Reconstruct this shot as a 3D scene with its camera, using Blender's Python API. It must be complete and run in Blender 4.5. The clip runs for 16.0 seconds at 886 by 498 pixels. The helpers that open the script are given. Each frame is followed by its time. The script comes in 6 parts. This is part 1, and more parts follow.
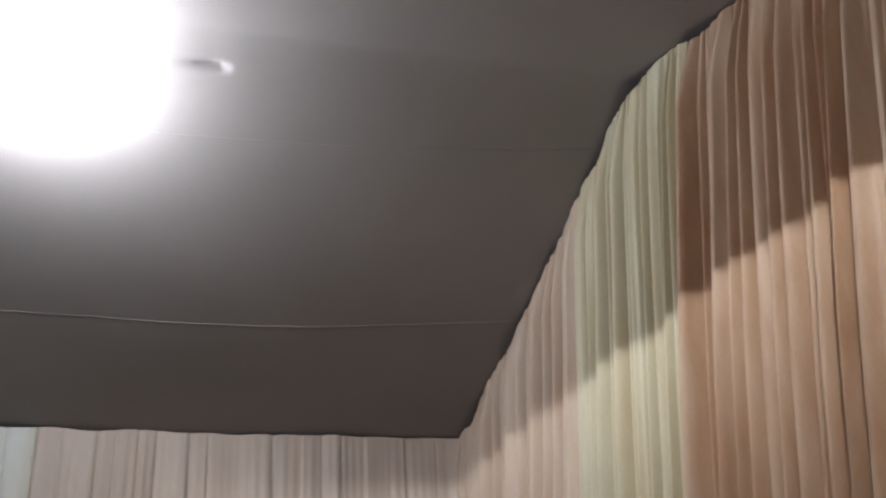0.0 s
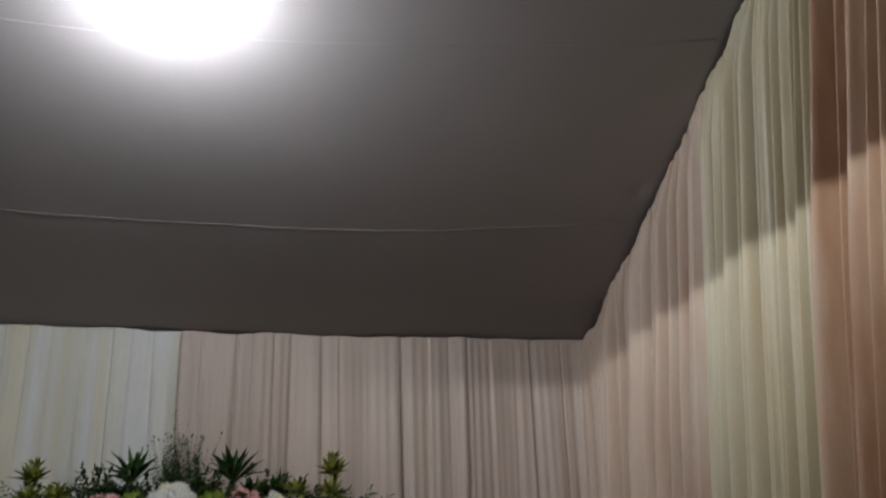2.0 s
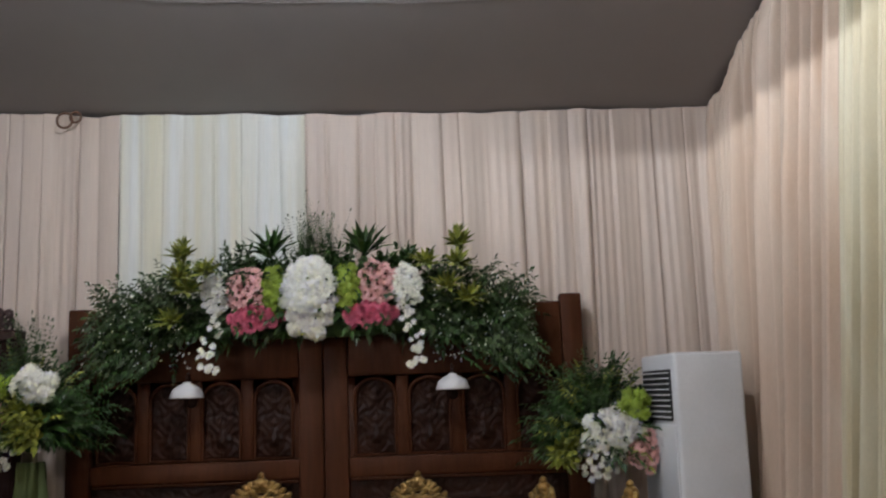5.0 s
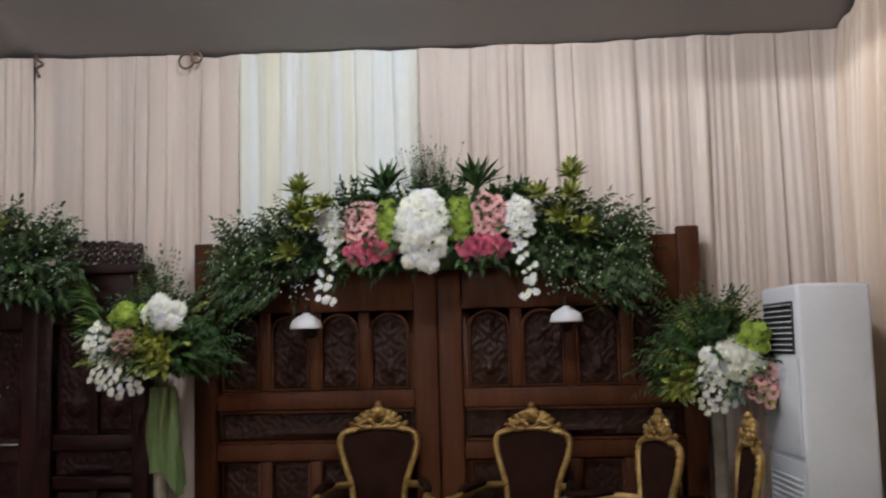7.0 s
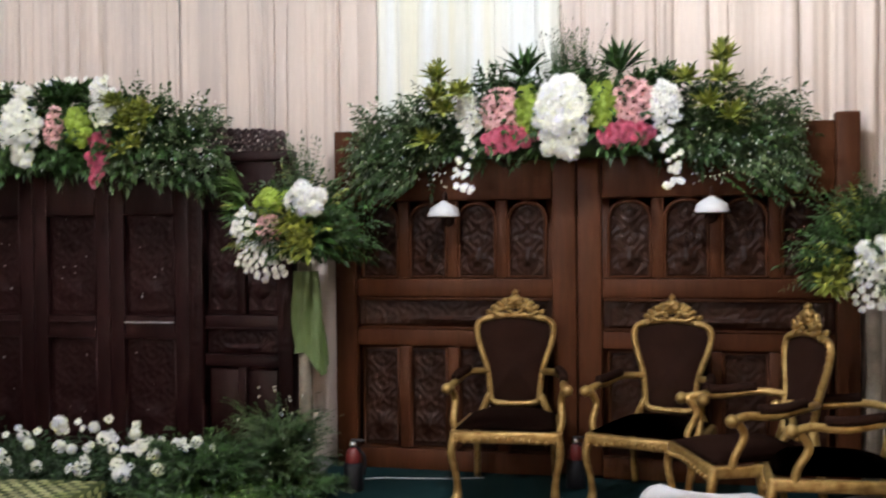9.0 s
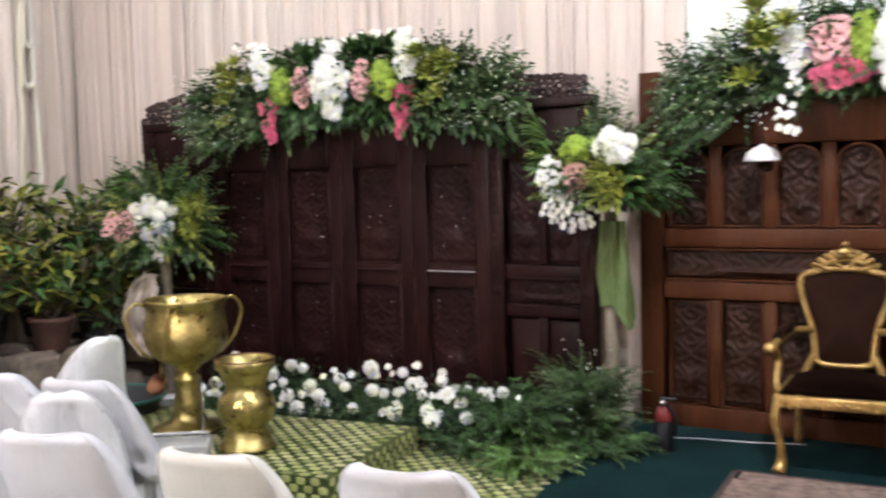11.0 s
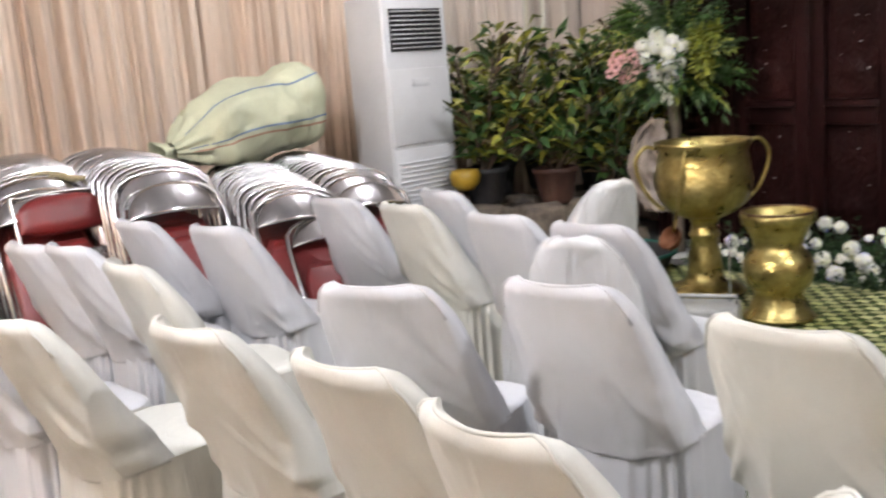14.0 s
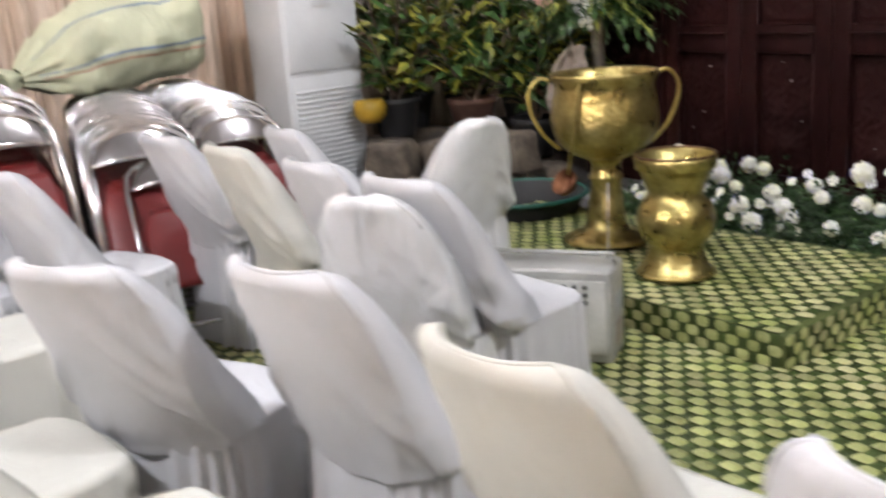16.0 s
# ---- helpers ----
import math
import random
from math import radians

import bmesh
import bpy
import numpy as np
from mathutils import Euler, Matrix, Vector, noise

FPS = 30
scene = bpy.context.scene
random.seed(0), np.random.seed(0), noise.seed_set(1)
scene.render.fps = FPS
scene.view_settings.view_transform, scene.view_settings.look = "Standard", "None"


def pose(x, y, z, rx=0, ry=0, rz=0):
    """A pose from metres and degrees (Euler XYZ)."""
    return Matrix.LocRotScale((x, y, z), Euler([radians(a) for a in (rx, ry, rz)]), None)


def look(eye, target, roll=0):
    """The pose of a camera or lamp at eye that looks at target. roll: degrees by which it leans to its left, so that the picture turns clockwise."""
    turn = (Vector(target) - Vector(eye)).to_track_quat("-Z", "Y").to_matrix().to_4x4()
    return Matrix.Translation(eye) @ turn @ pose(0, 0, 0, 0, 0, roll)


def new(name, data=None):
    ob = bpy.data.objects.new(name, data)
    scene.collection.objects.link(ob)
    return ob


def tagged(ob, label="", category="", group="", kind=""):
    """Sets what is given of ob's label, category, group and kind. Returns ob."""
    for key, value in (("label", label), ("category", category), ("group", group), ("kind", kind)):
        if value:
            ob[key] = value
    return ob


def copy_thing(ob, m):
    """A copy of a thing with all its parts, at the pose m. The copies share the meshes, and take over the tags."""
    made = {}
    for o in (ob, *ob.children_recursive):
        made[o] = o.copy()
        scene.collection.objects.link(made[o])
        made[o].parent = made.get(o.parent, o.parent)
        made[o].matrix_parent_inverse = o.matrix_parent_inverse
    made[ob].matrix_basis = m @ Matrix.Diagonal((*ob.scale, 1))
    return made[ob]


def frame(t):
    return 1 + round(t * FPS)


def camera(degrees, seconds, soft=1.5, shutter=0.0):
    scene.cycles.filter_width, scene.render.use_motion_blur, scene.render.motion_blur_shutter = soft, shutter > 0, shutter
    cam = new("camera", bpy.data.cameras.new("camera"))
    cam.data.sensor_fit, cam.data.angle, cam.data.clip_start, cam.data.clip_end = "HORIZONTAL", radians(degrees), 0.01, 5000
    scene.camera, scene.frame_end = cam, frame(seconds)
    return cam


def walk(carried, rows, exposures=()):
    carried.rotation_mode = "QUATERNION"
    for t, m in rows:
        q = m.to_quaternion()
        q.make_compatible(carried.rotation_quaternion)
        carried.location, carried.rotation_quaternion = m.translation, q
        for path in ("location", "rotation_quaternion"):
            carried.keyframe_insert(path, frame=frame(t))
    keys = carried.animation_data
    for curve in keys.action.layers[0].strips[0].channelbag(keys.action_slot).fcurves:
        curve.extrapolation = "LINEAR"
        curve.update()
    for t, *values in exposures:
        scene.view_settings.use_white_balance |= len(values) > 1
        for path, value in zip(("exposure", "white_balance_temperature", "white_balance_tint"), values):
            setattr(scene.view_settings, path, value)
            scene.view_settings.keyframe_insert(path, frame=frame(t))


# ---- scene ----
PATH = [
    (0, (0.871, -1.297, 1.738), (1.405, 0.423, 2.609), -3.4),
    (0.5, (0.863, -1.296, 1.726), (1.326, 0.456, 2.572), -2.6),
    (1, (0.863, -1.292, 1.714), (1.251, 0.493, 2.528), -2.1),
    (1.5, (0.873, -1.285, 1.715), (1.199, 0.53, 2.489), -1.8),
    (2, (0.858, -1.291, 1.683), (1.158, 0.554, 2.395), -1.6),
    (2.5, (0.848, -1.291, 1.653), (1.124, 0.585, 2.289), -1.3),
    (3, (0.86, -1.297, 1.664), (1.093, 0.609, 2.225), -1.2),
    (3.5, (0.85, -1.291, 1.619), (1.058, 0.636, 2.113), -1.6),
    (4, (0.858, -1.293, 1.602), (1.028, 0.654, 2.028), -2.2),
    (4.2, (0.857, -1.292, 1.598), (1.0, 0.656, 1.994), -2.2),
    (6.3, (0.843, -1.278, 1.532), (0.754, 0.708, 1.743), -1.55),
    (6.5, (0.842, -1.277, 1.527), (0.723, 0.708, 1.733), -1.5),
    (7, (0.872, -1.27, 1.486), (0.678, 0.71, 1.684), -1.4),
    (7.5, (0.874, -1.262, 1.437), (0.612, 0.715, 1.59), -0.4),
    (8, (0.876, -1.257, 1.422), (0.56, 0.715, 1.524), -0.3),
    (8.2, (0.889, -1.25, 1.42), (0.536, 0.717, 1.504), -0.2),
    (10.3, (0.646, -1.152, 1.575), (-0.085, 0.702, 1.41), -1.7),
    (10.5, (0.617, -1.151, 1.555), (-0.182, 0.676, 1.397), -1.6),
    (11, (0.529, -1.1, 1.519), (-0.45, 0.639, 1.381), -1.3),
    (11.5, (0.498, -1.018, 1.506), (-0.619, 0.637, 1.388), -1.2),
    (11.7, (0.466, -1.01, 1.502), (-0.713, 0.601, 1.378), -1.3),
    (12, (0.387, -0.941, 1.463), (-0.872, 0.606, 1.304), -1.0),
    (12.5, (0.235, -0.905, 1.434), (-1.096, 0.568, 1.189), -1.9),
    (13, (0.086, -0.869, 1.412), (-1.351, 0.478, 1.065), -2.7),
    (13.3, (0.015, -0.84, 1.372), (-1.471, 0.44, 0.981), -2.7),
    (13.5, (-0.01, -0.775, 1.371), (-1.543, 0.445, 0.97), -3.6),
    (14, (-0.116, -0.635, 1.323), (-1.796, 0.388, 0.96), -4.6),
    (14.5, (-0.228, -0.5, 1.325), (-1.94, 0.454, 0.924), -5.2),
    (15, (-0.314, -0.365, 1.298), (-2.001, 0.628, 0.889), -5.3),
    (15.3, (-0.308, -0.271, 1.296), (-1.996, 0.709, 0.86), -5.7),
    (15.5, (-0.302, -0.171, 1.302), (-1.997, 0.788, 0.846), -5.8),
    (16, (-0.265, 0.062, 1.276), (-1.906, 1.081, 0.758), -4.2),
]
cam = camera(49.7, 16.0, soft=2.1, shutter=0.6)
EXPOSURES = [(0, -1.4, 6600, 10), (0.7, -1.75, 6700, 10), (2, -1.85, 6600, 10), (3, -1.3, 6550, 10), (3.5, -1.2, 6500, 10), (4, -1.1, 6500, 10), (6.5, -0.6, 6450, 9), (7.2, -0.45, 6500, 9),
             (8.2, -0.2, 6550, 9), (10.3, 0.72, 6450, 11), (12.5, 0.85, 6600, 10), (13.2, 0.98, 6650, 10), (14.2, 0.5, 6700, 10), (14.7, 0.5, 6700, 10), (16, 0.6, 6700, 10)]
walk(cam, [(t, look(eye, target, roll)) for t, eye, target, roll in PATH], EXPOSURES)

# ---- world and lamps ----
world = bpy.data.worlds.new("night")
scene.world = world
world.use_nodes = True
world.node_tree.nodes["Background"].inputs["Color"].default_value = (0.02, 0.025, 0.04, 1)
world.node_tree.nodes["Background"].inputs["Strength"].default_value = 0.2

LAMP_STRENGTH = 5200.0
XL, XR, YB, YF = -6.5, 2.81, 4.82, -6.6      # left, right, back and front drape lines
RIDGE_Y, RIDGE_Z, EAVE_Z, VALLEY_Y, VALLEY_Z = 1.92, 4.28, 3.41, -2.1, 3.04


def ceil_z(y, x=1.0):
    """Height of the tent lining over a place."""
    if y >= RIDGE_Y:
        k = (y - RIDGE_Y) / (YB - RIDGE_Y)
        eave = EAVE_Z + 0.0035 * min(30.0, (XR - x) ** 2)
        return RIDGE_Z + (eave - RIDGE_Z) * k - 0.05 * math.sin(math.pi * k)
    if y >= VALLEY_Y:
        k = (RIDGE_Y - y) / (RIDGE_Y - VALLEY_Y)
        return RIDGE_Z + (VALLEY_Z - RIDGE_Z) * k ** 1.12
    k = min(1.0, (VALLEY_Y - y) / (RIDGE_Y - VALLEY_Y))
    return VALLEY_Z + (RIDGE_Z - VALLEY_Z) * k


# ---- materials ----
def nodes_of(name):
    m = bpy.data.materials.new(name)
    m.use_nodes = True
    return m, m.node_tree.nodes, m.node_tree.links, m.node_tree.nodes["Principled BSDF"]


def mat(name, colour, rough=0.6, metal=0.0, vary=0.15, scale=6.0, bump=0.15, fine=60.0, second=None,
        spread=0.0, sheen=0.0, stretch=(1, 1, 1), island=0.0, trans=0.0, coat=0.0, spec=0.5, aniso=0.0, crumple=0.0):
    """A surface with blotches at one scale and grain at another; second: the colour that the blotches lead to."""
    m, n, l, b = nodes_of(name)
    tc, mp = n.new("ShaderNodeTexCoord"), n.new("ShaderNodeMapping")
    mp.inputs["Scale"].default_value = stretch
    l.new(tc.outputs["Object"], mp.inputs["Vector"])
    big, small = n.new("ShaderNodeTexNoise"), n.new("ShaderNodeTexNoise")
    big.inputs["Scale"].default_value, small.inputs["Scale"].default_value = scale, fine
    big.inputs["Detail"].default_value, small.inputs["Detail"].default_value = 4, 3
    for t in (big, small):
        l.new(mp.outputs["Vector"], t.inputs["Vector"])
    ramp = n.new("ShaderNodeValToRGB")
    c = Vector(colour)
    lo = Vector(second) if second else c * (1 - 2 * vary)
    ramp.color_ramp.elements[0].color, ramp.color_ramp.elements[1].color = (*lo, 1), (*c, 1)
    ramp.color_ramp.elements[0].position, ramp.color_ramp.elements[1].position = 0.3, 0.62
    l.new(big.outputs["Fac"], ramp.inputs["Fac"])
    out = ramp.outputs["Color"]
    grain = n.new("ShaderNodeMix")
    grain.data_type, grain.blend_type = "RGBA", "MULTIPLY"
    grain.inputs[0].default_value = min(1.0, vary * 2)
    l.new(out, grain.inputs[6]), l.new(small.outputs["Fac"], grain.inputs[7])
    gain = n.new("ShaderNodeMix")
    gain.data_type, gain.blend_type, gain.clamp_result = "RGBA", "MULTIPLY", False
    gain.inputs[0].default_value = 1.0
    k = 1 + vary
    gain.inputs[7].default_value = (k, k, k, 1)
    l.new(grain.outputs[2], gain.inputs[6])
    out = gain.outputs[2]
    if spread or island:
        hsv = n.new("ShaderNodeHueSaturation")
        if island:
            src = n.new("ShaderNodeNewGeometry").outputs["Random Per Island"]
        else:
            src = n.new("ShaderNodeObjectInfo").outputs["Random"]
        rng = n.new("ShaderNodeMapRange")
        amount = spread or island
        rng.inputs["To Min"].default_value, rng.inputs["To Max"].default_value = 1 - amount, 1 + amount
        l.new(src, rng.inputs["Value"]), l.new(rng.outputs["Result"], hsv.inputs["Value"])
        l.new(out, hsv.inputs["Color"])
        out = hsv.outputs["Color"]
    l.new(out, b.inputs["Base Color"])
    b.inputs["Roughness"].default_value, b.inputs["Metallic"].default_value = rough, metal
    b.inputs["Specular IOR Level"].default_value = spec
    b.inputs["Sheen Weight"].default_value, b.inputs["Coat Weight"].default_value = sheen, coat
    if trans:
        b.inputs["Subsurface Weight"].default_value = trans
        b.inputs["Subsurface Radius"].default_value = (0.02, 0.02, 0.01)
    rr = n.new("ShaderNodeMapRange")
    rr.inputs["To Min"].default_value, rr.inputs["To Max"].default_value = max(0.03, rough - 0.12), min(1, rough + 0.12)
    l.new(big.outputs["Fac"], rr.inputs["Value"]), l.new(rr.outputs["Result"], b.inputs["Roughness"])
    if bump:
        bp = n.new("ShaderNodeBump")
        bp.inputs["Strength"].default_value, bp.inputs["Distance"].default_value = bump, 0.01
        l.new(small.outputs["Fac"], bp.inputs["Height"]), l.new(bp.outputs["Normal"], b.inputs["Normal"])
    if crumple:
        wave, turn = n.new("ShaderNodeTexNoise"), n.new("ShaderNodeMapping")
        turn.inputs["Rotation"].default_value, turn.inputs["Scale"].default_value = (0.2, 0.65, 0.3), (1.0, 1.0, 0.3)
        wave.inputs["Scale"].default_value, wave.inputs["Detail"].default_value, wave.inputs["Distortion"].default_value = 15.0, 2.0, 0.7
        l.new(tc.outputs["Object"], turn.inputs["Vector"]), l.new(turn.outputs["Vector"], wave.inputs["Vector"])
        bp2 = n.new("ShaderNodeBump")
        bp2.inputs["Strength"].default_value, bp2.inputs["Distance"].default_value = crumple, 0.03
        l.new(wave.outputs["Fac"], bp2.inputs["Height"]), l.new(bp.outputs["Normal"], bp2.inputs["Normal"])
        l.new(bp2.outputs["Normal"], b.inputs["Normal"])
    return m


def glow(name, colour, strength):
    m, n, l, b = nodes_of(name)
    b.inputs["Emission Color"].default_value, b.inputs["Emission Strength"].default_value = (*colour, 1), strength
    b.inputs["Base Color"].default_value = (0.8, 0.8, 0.8, 1)
    return m


